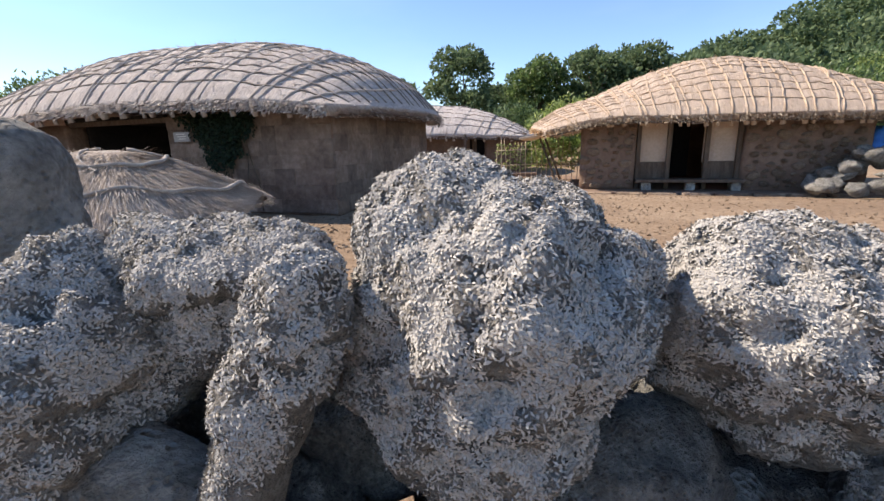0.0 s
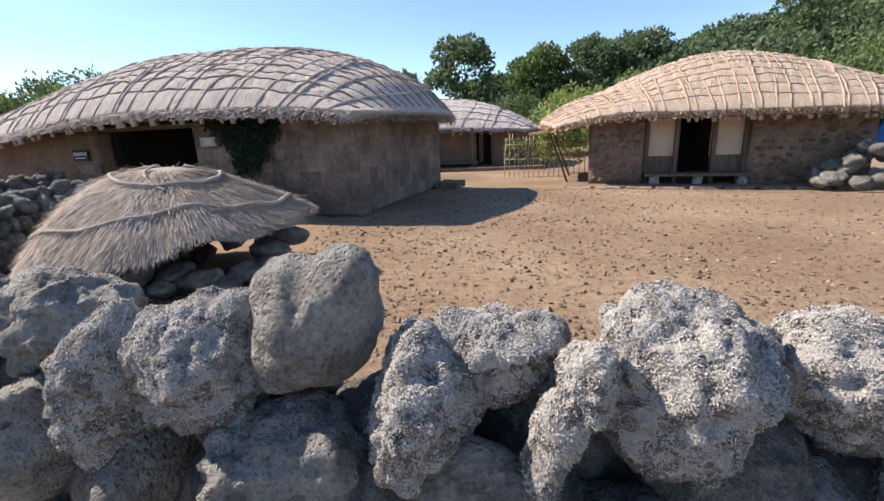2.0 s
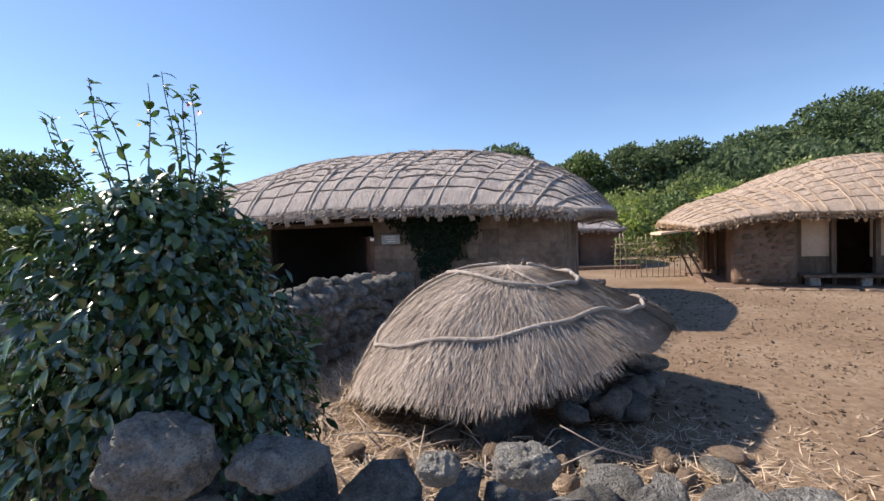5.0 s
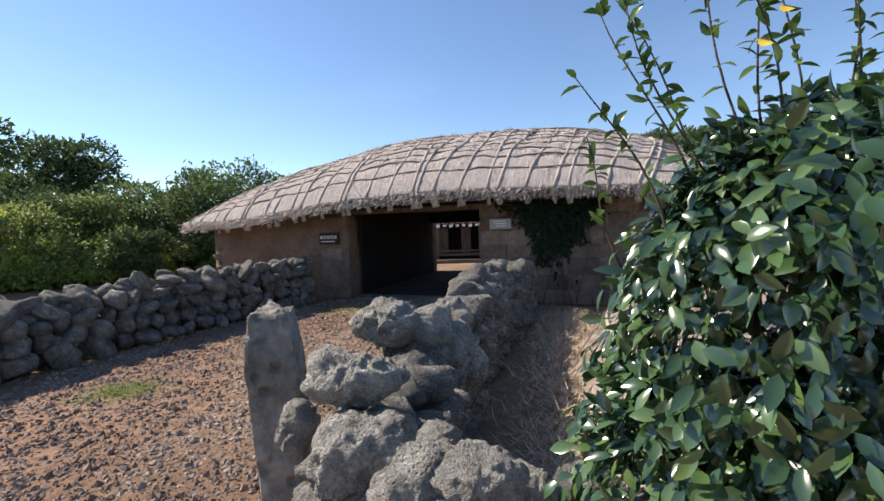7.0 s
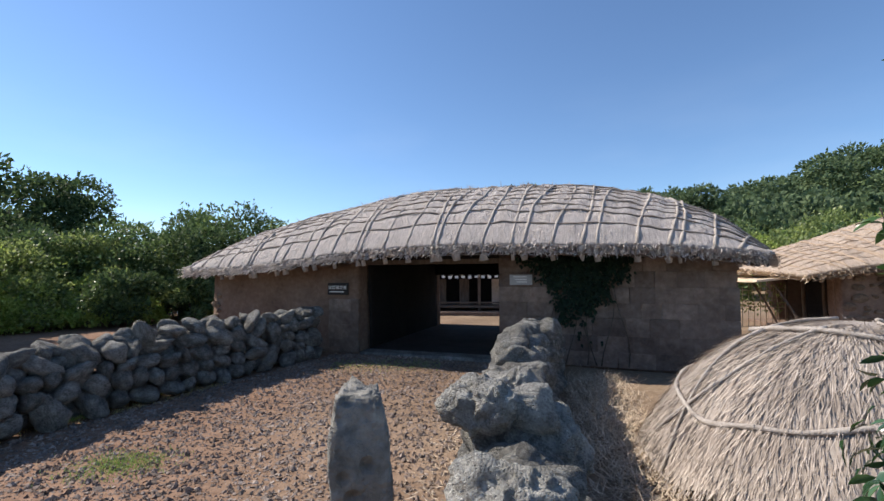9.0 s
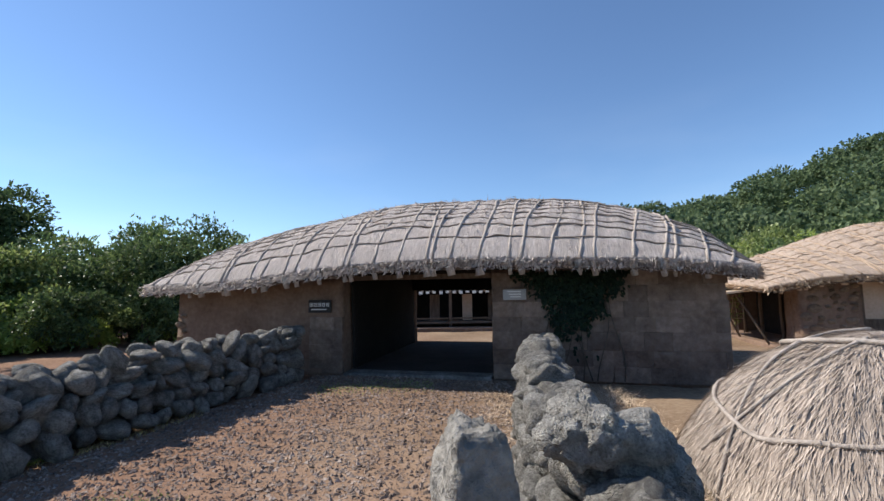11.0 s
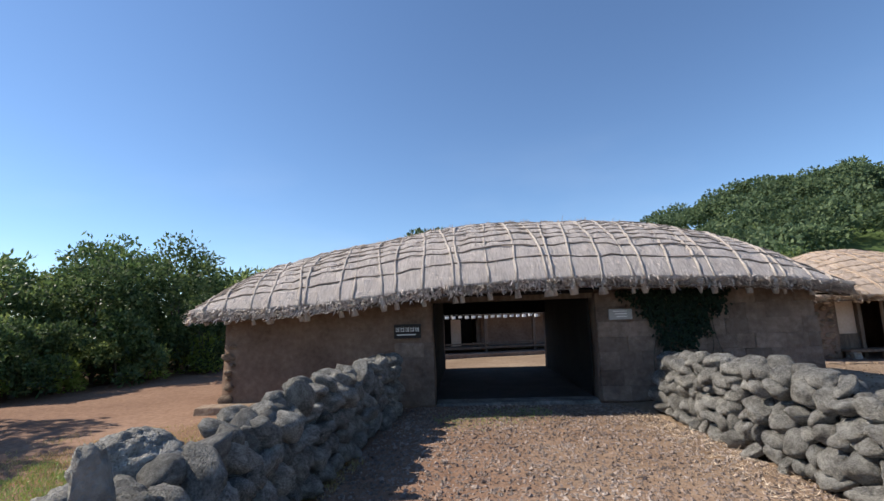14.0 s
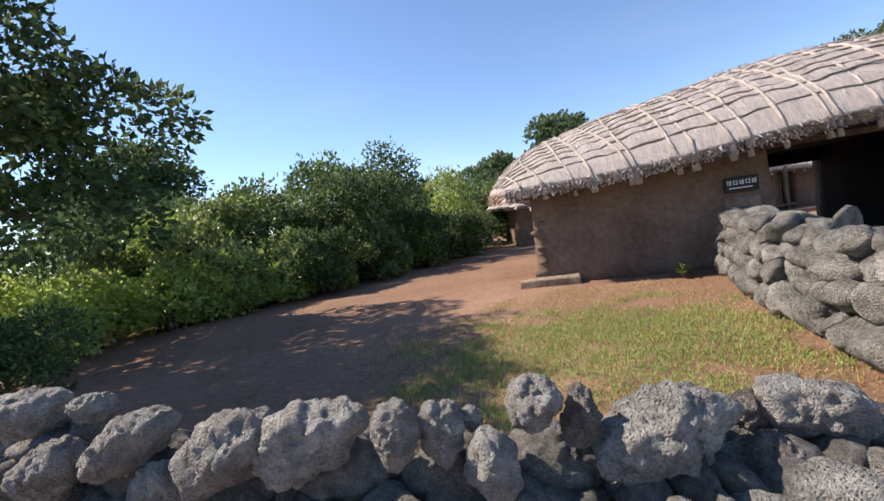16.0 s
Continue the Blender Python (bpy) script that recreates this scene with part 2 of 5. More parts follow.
M_FERN = leafy("fern_leaf", ((0.27, 0.36, 0.08), (0.40, 0.50, 0.12), (0.53, 0.60, 0.19)), 0.4, 0.55)
M_FOREST = leafy("forest_leaf", ((0.034, 0.062, 0.028), (0.074, 0.12, 0.045), (0.14, 0.19, 0.075)), 0.65, 0.4, 0.25)
# far foliage: forest green paled and blued to hold the aerial haze
M_HAZY_LEAF = leafy("hazy_hillside_leaf", ((0.055, 0.09, 0.05), (0.105, 0.155, 0.075), (0.18, 0.235, 0.115)), 0.65, 0.4, 0.25)
M_GRASS = leafy("grass_blade", ((0.36, 0.38, 0.12), (0.25, 0.36, 0.09), (0.16, 0.30, 0.06)), 0.6, 0.35)
M_DRYGRASS = leafy("dry_grass_blade", ((0.56, 0.41, 0.20), (0.46, 0.34, 0.15), (0.36, 0.35, 0.12)), 0.7, 0.3)
M_PEBBLE = surface("gravel", ((0.115, 0.085, 0.07), (0.22, 0.168, 0.138), (0.38, 0.32, 0.275)), 1, 20, 0.95, 0.3, 40, island=0.45)
M_CLOD = surface("soil_clod", ((0.11, 0.075, 0.05), (0.20, 0.14, 0.095), (0.32, 0.25, 0.18)), 1, 20, 0.95, 0.4, 40, island=0.35)
M_SIGN = surface("dark_board", ((0.022, 0.02, 0.02), (0.03, 0.027, 0.026), (0.045, 0.04, 0.038)), 2, 20, 0.6, 0.1, 30)
M_WHITE = surface("white_paint_and_sunlit_tips", ((0.72, 0.72, 0.70), (0.78, 0.78, 0.76), (0.82, 0.82, 0.80)), 2, 20, 0.6, 0.05, 30)
M_GREYBOARD = surface("grey_board", ((0.30, 0.30, 0.30), (0.36, 0.36, 0.355), (0.42, 0.42, 0.41)), 2, 20, 0.6, 0.05, 30)
M_BLUE = surface("blue_tarpaulin", ((0.02, 0.12, 0.45), (0.03, 0.19, 0.62), (0.06, 0.28, 0.72)), 2, 9, 0.45, 0.7, 12, dist=0.05)

# ---- building helpers ----
rng = np.random.default_rng(7)


def mesh_np(name, verts, faces, material, smooth=False):
    """A mesh from arrays; every face has as many corners as faces has columns."""
    verts, faces = np.asarray(verts, dtype=np.float32), np.asarray(faces, dtype=np.int32)
    me = bpy.data.meshes.new(name)
    me.vertices.add(len(verts))
    me.vertices.foreach_set("co", verts.ravel())
    k = faces.shape[1]
    me.loops.add(faces.size)
    me.loops.foreach_set("vertex_index", faces.ravel())
    me.polygons.add(len(faces))
    me.polygons.foreach_set("loop_start", np.arange(0, faces.size, k, dtype=np.int32))
    me.polygons.foreach_set("use_smooth", np.full(len(faces), smooth))
    me.materials.append(material)
    me.update(calc_edges=True)
    me.validate()
    return me


def link(name, me, parent=None, m=None, label=""):
    ob = new(name, me)
    if parent is not None:
        ob.parent = parent
    if m is not None:
        ob.matrix_basis = m
    return tagged(ob, label)


def part(name, bm, material, parent=None, label="", m=None, smooth=False):
    """Links a bmesh as one mesh object under a thing or a part."""
    me = bpy.data.meshes.new(name)
    bmesh.ops.recalc_face_normals(bm, faces=bm.faces)
    bm.to_mesh(me)
    bm.free()
    me.materials.append(material)
    if smooth:
        me.polygons.foreach_set("use_smooth", np.ones(len(me.polygons), dtype=bool))
    return link(name, me, parent, m, label)


def thing(name, m, label, category, group="", kind=""):
    ob = new(name)
    ob.empty_display_size = 0.1
    ob.matrix_basis = m
    return tagged(ob, label, category, group, kind)


def box_bm(x0, x1, y0, y1, z0, z1, bevel=0.012, wobble=0.0, cuts=0):
    bm = bmesh.new()
    bmesh.ops.create_cube(bm, size=1)
    for v in bm.verts:
        v.co = Vector(((x0 + x1) / 2 + v.co.x * (x1 - x0), (y0 + y1) / 2 + v.co.y * (y1 - y0), (z0 + z1) / 2 + v.co.z * (z1 - z0)))
    if bevel:
        bmesh.ops.bevel(bm, geom=bm.edges[:], offset=bevel, segments=2, affect="EDGES", profile=0.6)
    if cuts:
        bmesh.ops.subdivide_edges(bm, edges=[e for e in bm.edges if e.calc_length() > 0.15], cuts=cuts, use_grid_fill=True)
    if wobble:
        for v in bm.verts:
            v.co += wobble * noise.noise_vector(v.co * 3.1)
    return bm


def tube(points, radius, sides=6, wob=0.0, taper=1.0):
    """Verts and quads of a round bar along points."""
    P = np.asarray(points, dtype=float)
    T = np.gradient(P, axis=0)
    T /= np.linalg.norm(T, axis=1)[:, None] + 1e-9
    ref = np.array((0.0, 0.0, 1.0)) if abs(T[:, 2]).mean() < 0.8 else np.array((1.0, 0.0, 0.0))
    A = np.cross(T, ref)
    A /= np.linalg.norm(A, axis=1)[:, None] + 1e-9
    B = np.cross(A, T)
    th = np.linspace(0, 2 * np.pi, sides, endpoint=False)
    r = radius * np.linspace(1, taper, len(P))[:, None, None] * (1 + wob * rng.standard_normal((len(P), 1, 1)))
    V = P[:, None] + r * (np.cos(th)[None, :, None] * A[:, None] + np.sin(th)[None, :, None] * B[:, None])
    n, k = len(P), sides
    i, j = np.meshgrid(np.arange(n - 1), np.arange(k), indexing="ij")
    F = np.stack((i * k + j, i * k + (j + 1) % k, (i + 1) * k + (j + 1) % k, (i + 1) * k + j), -1).reshape(-1, 4)
    V = np.concatenate((V.reshape(-1, 3), P[:1], P[-1:]))
    a, b = n * k, n * k + 1
    caps = [(a, (q + 1) % k, q, q) for q in range(k)] + [(b, (n - 1) * k + q, (n - 1) * k + (q + 1) % k, (n - 1) * k + (q + 1) % k) for q in range(k)]
    return V, F, caps


def bar(name, points, radius, material, parent, label="", sides=6, wob=0.0, taper=1.0, m=None):
    V, F, caps = tube(points, radius, sides, wob, taper)
    bm = bmesh.new()
    vs = [bm.verts.new(v) for v in V]
    for f in F:
        bm.faces.new([vs[q] for q in f])
    for c in caps:
        bm.faces.new([vs[c[0]], vs[c[1]], vs[c[2]]])
    return part(name, bm, material, parent, label, m, smooth=True)


def smoothstep(a, b, x):
    t = np.clip((x - a) / (b - a), 0, 1)
    return t * t * (3 - 2 * t)


def curve_at(table, x):
    """A smooth curve through a few (x, value) pairs."""
    xs, ys = np.array(table, dtype=float).T
    x = np.clip(x, xs[0], xs[-1])
    i = np.clip(np.searchsorted(xs, x) - 1, 0, len(xs) - 2)
    d = np.gradient(ys, xs)
    h = xs[i + 1] - xs[i]
    t = (x - xs[i]) / h
    return ((2 * t ** 3 - 3 * t ** 2 + 1) * ys[i] + (t ** 3 - 2 * t ** 2 + t) * h * d[i]
            + (-2 * t ** 3 + 3 * t ** 2) * ys[i + 1] + (t ** 3 - t ** 2) * h * d[i + 1])


def fbm(P, scale, octaves=3, seed=0.0):
    """Cheap smooth noise of points, from turned sine waves."""
    P = np.asarray(P, dtype=float) * scale
    out, amp = np.zeros(len(P)), 1.0
    r = np.random.default_rng(int(seed * 977) + 5)
    for _ in range(octaves):
        for _ in range(4):
            k = r.standard_normal(P.shape[1])
            k /= np.linalg.norm(k)
            out += amp * np.sin(P @ k * 2.3 + r.uniform(0, 6.28) + 1.1 * np.sin(P @ r.standard_normal(P.shape[1]) * 0.9)) * 0.35
        P, amp = P * 2.03, amp * 0.5
    return out


def blades(base, up, side, length, width, bend=0.25):
    """Thin folded leaves or straws: arrays of base points, directions and sizes; two quads each."""
    base, up, side = (np.asarray(a, dtype=float) for a in (base, up, side))
    L, W = np.asarray(length)[:, None], np.asarray(width)[:, None]
    nrm = np.cross(up, side)
    mid, tip = base + up * L * 0.5 + nrm * L * bend * 0.35, base + up * L - nrm * L * bend * 0.25
    V = np.stack((base, mid - side * W * 0.5, mid + side * W * 0.5, tip), 1).reshape(-1, 3)
    k = np.arange(len(base))[:, None] * 4
    F = np.concatenate((k + np.array([[0, 1, 2]]), k + np.array([[1, 3, 2]])), 0)
    return V, F


def unit(a):
    return a / (np.linalg.norm(a, axis=-1, keepdims=True) + 1e-9)


def scatter_leaves(centres, outward, length, width, spread=0.7, droop=0.2):
    """Leaves at centres, leaning outward with random turns."""
    n = len(centres)
    up = unit(outward + spread * rng.standard_normal((n, 3)) - np.array((0, 0, droop)))
    side = unit(np.cross(up, rng.standard_normal((n, 3))))
    return blades(centres, up, side, length * rng.uniform(0.7, 1.25, n), width * rng.uniform(0.75, 1.2, n))


def crown_points(lobes, n, fill=0.35):
    """Points and outward directions in the outer shells of a set of lobes (x, y, z, rx, ry, rz)."""
    L = np.array(lobes, dtype=float)
    area = (L[:, 3] * L[:, 4] * L[:, 5]) ** (2 / 3)
    pick = rng.choice(len(L), n, p=area / area.sum())
    d = unit(rng.standard_normal((n, 3)))
    d[:, 2] = np.where(d[:, 2] < -0.5, -d[:, 2], d[:, 2])
    r = 1 - fill * rng.uniform(0, 1, n) ** 1.6
    r *= 1 + 0.18 * fbm(d * 2.2 + pick[:, None] * 3.7, 1.6, 2)
    return L[pick, :3] + d * L[pick, 3:] * r[:, None], d


def crown(name, lobes, n, leaf, material, parent=None, label="", spread=0.8, droop=0.2, m=None):
    P, d = crown_points(lobes, n)
    V, F = scatter_leaves(P, d, np.full(n, leaf), np.full(n, leaf * 0.5), spread, droop)
    return link(name, mesh_np(name, V, F, material), parent, m, label)


def lobes_of(r, height, n, base=0.45, seed=1, rz=0.55):
    """Random lobes of a shrub or tree of radius r and given height."""
    g = np.random.default_rng(seed)
    out = [(0, 0, height * 0.6, r * 0.62, r * 0.62, height * 0.34)]
    for i in range(n):
        a, q = g.uniform(0, 6.28), r * g.uniform(0.35, 0.72)
        z = height * g.uniform(base, 0.82)
        s = r * g.uniform(0.26, 0.46)
        out.append((q * math.cos(a), q * math.sin(a), z, s, s * g.uniform(0.8, 1.1), s * g.uniform(0.6, 0.95) * (rz / 0.55)))
    return out


def tree(name, x, y, r, height, n, leaf, material, label, category, seed, group="", z=0.0, base=0.4, trunk=0.12):
    t = thing(name, pose(x, y, z, rz=seed * 47), label, category, group)
    lobes = lobes_of(r, height, 11, base, seed)
    g = np.random.default_rng(seed + 50)
    top = height * 0.62
    lean = g.uniform(-0.12, 0.12, 2) * height
    path = [(lean[0] * s, lean[1] * s, top * s - 0.15) for s in np.linspace(0, 1, 6)]
    bar("trunk", path, trunk, M_BARK, t, sides=8, wob=0.06, taper=0.45)
    for l in lobes[1:7]:
        s = g.uniform(0.25, 0.6)
        a = np.array((lean[0] * s, lean[1] * s, top * s))
        b = np.array(l[:3])
        bend = np.array((0, 0, 0.15 * height))
        bar("limb", [a + (b - a) * q + bend * q * (1 - q) for q in np.linspace(0, 1, 5)], trunk * 0.45, M_BARK, t, sides=6, taper=0.3)
    crown("crown", lobes, n, leaf, material, t)
    return t


def oval_leaves(base, up, side, length, width, fold=0.25, curl=0.25):
    """Pointed oval leaves with a fold along the rib: twelve triangles each."""
    n = len(base)
    nrm = np.cross(side, up)
    L, W = length[:, None], width[:, None]
    rows = [base]
    for t, w in ((0.25, 0.75), (0.55, 1.0), (0.8, 0.62)):
        rib = base + up * L * t - nrm * L * curl * t * t
        rows += [rib - side * W * 0.5 * w + nrm * W * fold * w, rib, rib + side * W * 0.5 * w + nrm * W * fold * w]
    rows.append(base + up * L - nrm * L * curl)
    V_ = np.stack(rows, 1).reshape(-1, 3)
    tri = [(0, 1, 2), (0, 2, 3)]
    for a in (1, 4):
        tri += [(a, a + 3, a + 4), (a, a + 4, a + 1), (a + 1, a + 4, a + 5), (a + 1, a + 5, a + 2)]
    tri += [(7, 10, 8), (8, 10, 9)]
    F_ = (np.arange(n)[:, None, None] * 11 + np.array(tri)[None]).reshape(-1, 3)
    return V_, F_


def pebbles(P, size):
    """Small uneven stones at points: eight triangles each."""
    n = len(P)
    base = np.array([(1, 0, 0), (-1, 0, 0), (0, 1, 0), (0, -1, 0), (0, 0, 0.7), (0, 0, -0.7)], dtype=float)
    v = base[None] * (size[:, None, None] * rng.uniform(0.55, 1.35, (n, 6, 1)))
    a = rng.uniform(0, 6.28, n)
    c, s = np.cos(a)[:, None], np.sin(a)[:, None]
    v = np.stack((v[..., 0] * c - v[..., 1] * s, v[..., 0] * s + v[..., 1] * c, v[..., 2]), -1) + 0.25 * size[:, None, None] * rng.standard_normal((n, 6, 3))
    tri = np.array([(0, 2, 4), (2, 1, 4), (1, 3, 4), (3, 0, 4), (2, 0, 5), (1, 2, 5), (3, 1, 5), (0, 3, 5)])
    return (P[:, None] + v).reshape(-1, 3), (np.arange(n)[:, None, None] * 6 + tri[None]).reshape(-1, 3)

# ---- ground ----
def hill_z(x, y):
    """Height of the land: a flat yard, rising to a wooded hill beyond the houses."""
    far = 30.0 * np.exp(-(((x - 118) / 66.0) ** 2 + ((y - 88) / 48.0) ** 2))
    bank = 0.5 * smoothstep(0, 5, -(x + 24.5) + 0.55 * (y - 12)) * smoothstep(60, 30, np.abs(x))
    fall = -0.28 * smoothstep(12.0, 16.5, y + 0.45 * x) * smoothstep(-13, -9, x)
    return far * smoothstep(22, 60, np.hypot(x, y)) + bank + fall


def ground_height(x, y):
    P = np.stack((x, y), -1).reshape(-1, 2)
    near = smoothstep(60, 25, np.hypot(P[:, 0], P[:, 1]))
    return (hill_z(P[:, 0], P[:, 1]) + near * (0.018 * fbm(P, 0.9, 3, 1.0) + 0.006 * fbm(P, 5.0, 2, 2.0)) - 0.02).reshape(x.shape)


def spread(lo, hi, step, far):
    mid = np.arange(lo, hi + step / 2, step)
    out = np.geomspace(step * 2, far, 42)
    return np.concatenate((lo - out[::-1], mid, hi + out))


gx, gy = np.meshgrid(spread(-24, 11, 0.2, 2600), spread(-3, 24, 0.2, 2600), indexing="ij")
gz = ground_height(gx, gy)
ni, nj = gx.shape
ii, jj = np.meshgrid(np.arange(ni - 1), np.arange(nj - 1), indexing="ij")
gf = np.stack((ii * nj + jj, (ii + 1) * nj + jj, (ii + 1) * nj + jj + 1, ii * nj + jj + 1), -1).reshape(-1, 4)
ground = link("ground", mesh_np("ground", np.stack((gx, gy, gz), -1).reshape(-1, 3), gf, M_SOIL, True))
tagged(ground, "reddish brown bare earth with gravel and worn grass", "ground", kind="structure")


# ---- thatched houses ----
U, V = Vector((0.952, -0.306, 0)), Vector((0.306, 0.952, 0))
HOUSE_TURN = math.degrees(math.atan2(U.y, U.x))


class Thatch:
    """The shape of a thatched roof over a rounded plan, in the house's own axes: x along the front, y to the back."""

    def __init__(self, x0, x1, y0, y1, ridge, eave, corner=0.3, seed=1.0, swell=1.75, tied=(22, 14)):
        self.x0, self.x1, self.y0, self.y1 = x0, x1, y0, y1
        self.ridge, self.eave, self.corner, self.seed, self.swell, self.tied = ridge, eave, corner, seed, swell, tied

    def at(self, p, q, lift=0.0):
        p, q = np.asarray(p, dtype=float), np.asarray(q, dtype=float)
        cx, hx, cy, hy = (self.x0 + self.x1) / 2, (self.x1 - self.x0) / 2, (self.y0 + self.y1) / 2, (self.y1 - self.y0) / 2
        c = self.corner
        x, y = cx + hx * p * np.sqrt(1 - c * q * q), cy + hy * q * np.sqrt(1 - c * p * p)
        along = cx + hx * p
        e, r = curve_at(self.eave, along), curve_at(self.ridge, along)
        g = np.maximum(1 - np.abs(q) ** self.swell, 0) ** 0.84
        z = e + np.maximum(r - e, 0) * g
        P = np.stack((x, y), -1).reshape(-1, 2)
        inner = (1 - np.maximum(np.abs(p), np.abs(q)) ** 8)
        z = z + (0.05 * fbm(P, 0.55, 2, self.seed) + 0.015 * fbm(P, 3.0, 2, self.seed + 1)).reshape(x.shape) * inner
        # the thatch swells between its ropes
        ku, ka = self.tied[0] * (p + 0.97) / 1.94, self.tied[1] * (np.sign(q) * np.abs(q) ** 1.11 + 0.93) / 1.86
        z = z + 0.052 * (np.abs(np.cos(np.pi * ku)) ** 0.6 + 0.8 * np.abs(np.cos(np.pi * ka)) ** 0.6 - 1.1) * inner
        return np.stack((x, y, z + lift), -1)


def grid_faces(n, m, base=0, flip=False):
    i, j = np.meshgrid(np.arange(n - 1), np.arange(m - 1), indexing="ij")
    F = np.stack((i * m + j, (i + 1) * m + j, (i + 1) * m + j + 1, i * m + j + 1), -1).reshape(-1, 4) + base
    return F[:, ::-1] if flip else F


def soft_grid(n):
    """Steps from -1 to 1, closer together towards the ends."""
    t = np.linspace(-1, 1, n)
    return np.sin(t * np.pi / 2) * 0.6 + t * 0.4


def roof_parts(house, T, thatch, straw, rope, nx, ny, ropes_up, ropes_along, strands, thick=0.2, rope_r=0.021, label=""):
    ps, qs = np.meshgrid(soft_grid(nx), soft_grid(ny), indexing="ij")
    top = T.at(ps, qs, 0.02)
    low = T.at(ps * 0.985, qs * 0.975, 0.0)
    inner = np.maximum(np.abs(ps), np.abs(qs))
    low[..., 2] -= thick * (0.9 + 0.5 * (1 - inner))
    edge_noise = 0.035 * fbm(top.reshape(-1, 3)[:, :2], 4.0, 2, T.seed + 3).reshape(ps.shape)
    low[..., 2] += edge_noise
    Vt = np.concatenate((top.reshape(-1, 3), low.reshape(-1, 3)))
    base = nx * ny
    F = [grid_faces(nx, ny), grid_faces(nx, ny, base, True)]
    ring = [i * ny for i in range(nx)] + [(nx - 1) * ny + j for j in range(1, ny)] + [i * ny + ny - 1 for i in range(nx - 2, -1, -1)] + [j for j in range(ny - 2, 0, -1)]
    ring = np.array(ring)
    nxt = np.roll(ring, -1)
    F.append(np.stack((ring, ring + base, nxt + base, nxt), -1))
    roof = link("roof", mesh_np("roof", Vt, np.concatenate(F), thatch, True), house, label=label)
    # loose straw lying down the slope
    n = strands
    p, q = rng.uniform(-0.985, 0.985, n), rng.uniform(-0.985, 0.985, n)
    A, B = T.at(p, q, 0.0), T.at(np.where(np.abs(p) > np.abs(q) ** 0.7, p * 1.012, p), q * 1.03 + 0.0, 0.0)
    down = unit(B - A)
    out = np.stack((down[:, 1] * 0, down[:, 1] * 0, np.ones(n)), -1)
    side = unit(np.cross(down, out))
    up = unit(down + 0.16 * rng.standard_normal((n, 3)) + np.array((0, 0, 0.03)))
    V1, F1 = blades(A, up, side, rng.uniform(0.10, 0.26, n), rng.uniform(0.010, 0.022, n), 0.1)
    # fringe along the eave
    k = max(strands // 2, 400)
    w = rng.uniform(0, 4, k)
    p2 = np.where(w < 1.6, rng.uniform(-1, 1, k), np.where(w < 2, -0.995, np.where(w < 2.4, 0.995, rng.uniform(-1, 1, k))))
    q2 = np.where(w < 1.6, -0.99, np.where(w < 2.4, rng.uniform(-1, 1, k), 0.99))
    E = T.at(p2, q2, 0.0)
    E[:, 2] -= rng.uniform(0.0, thick, k)
    o = np.stack((np.where(np.abs(p2) > 0.99, np.sign(p2), 0), np.where(np.abs(q2) > 0.985, np.sign(q2), 0), -0.55 + 0 * p2), -1)
    o = unit(o + 0.3 * rng.standard_normal((k, 3)))
    E -= o * 0.07
    V2, F2 = blades(E, o, unit(np.cross(o, np.array((0.3, 0.1, 1.0)) + 0 * o)), rng.uniform(0.08, 0.24, k), rng.uniform(0.014, 0.036, k), 0.2)
    s = link("straw", mesh_np("straw", np.concatenate((V1, V2)), np.concatenate((F1, F2 + len(V1))), straw), roof)
    tagged(s, kind="stuff")
    # ropes tied over the thatch
    for i in range(ropes_up):
        p0 = -0.97 + 1.94 * (i + 0.5) / ropes_up + rng.uniform(-0.012, 0.012)
        q = np.linspace(-1.0, 1.0, 44)
        sway = 0.010 * np.sin(q * 5 + i * 1.7) + rng.uniform(-0.025, 0.025) * q
        path = T.at(np.clip(p0 + sway, -0.99, 0.99), q, 0.025)
        path += 0.006 * rng.standard_normal(path.shape)
        bar("rope", path, rope_r, rope, roof, sides=5, wob=0.12)
        knot = [path[0] + np.array((0, 0.05, -0.02)), path[0] + np.array((0, 0.08, -thick * 0.8)), path[0] + np.array((0.02, 0.1, -thick - 0.09))]
        bar("rope_end", knot, rope_r * 1.7, rope, roof, sides=5, wob=0.3, taper=1.3)
    for i in range(ropes_along):
        q0 = -0.93 + 1.86 * (i + 0.5) / ropes_along
        q0 = math.copysign(abs(q0) ** 0.9, q0) + rng.uniform(-0.01, 0.01)
        p = np.linspace(-0.985, 0.985, 64)
        sway = 0.008 * np.sin(p * 23 + i * 2.1) + rng.uniform(-0.012, 0.012) * p
        path = T.at(p, np.clip(q0 + sway, -0.985, 0.985), 0.035)
        path += 0.006 * rng.standard_normal(path.shape)
        # ropes along the grey roofs are thinner and darker than those up the slope
        bar("rope", path, rope_r * 0.62, M_ROPE_DARKER if rope is M_ROPE else rope, roof, sides=5, wob=0.12)
    # pole along the front and the ends under the thatch edge
    t = np.linspace(-0.97, 0.97, 30)
    front = T.at(t, -0.985 + 0 * t)
    front[:, 2] -= thick + 0.03
    bar("eave_pole", front, 0.022, M_WOOD, roof, sides=6, wob=0.1)
    for sgn in (-1, 1):
        end = T.at(sgn * 0.985 + 0 * t[:16], np.linspace(-0.95, 0.95, 16))
        end[:, 2] -= thick + 0.03
        bar("eave_pole", end, 0.022, M_WOOD, roof, sides=6, wob=0.1)
    return roof


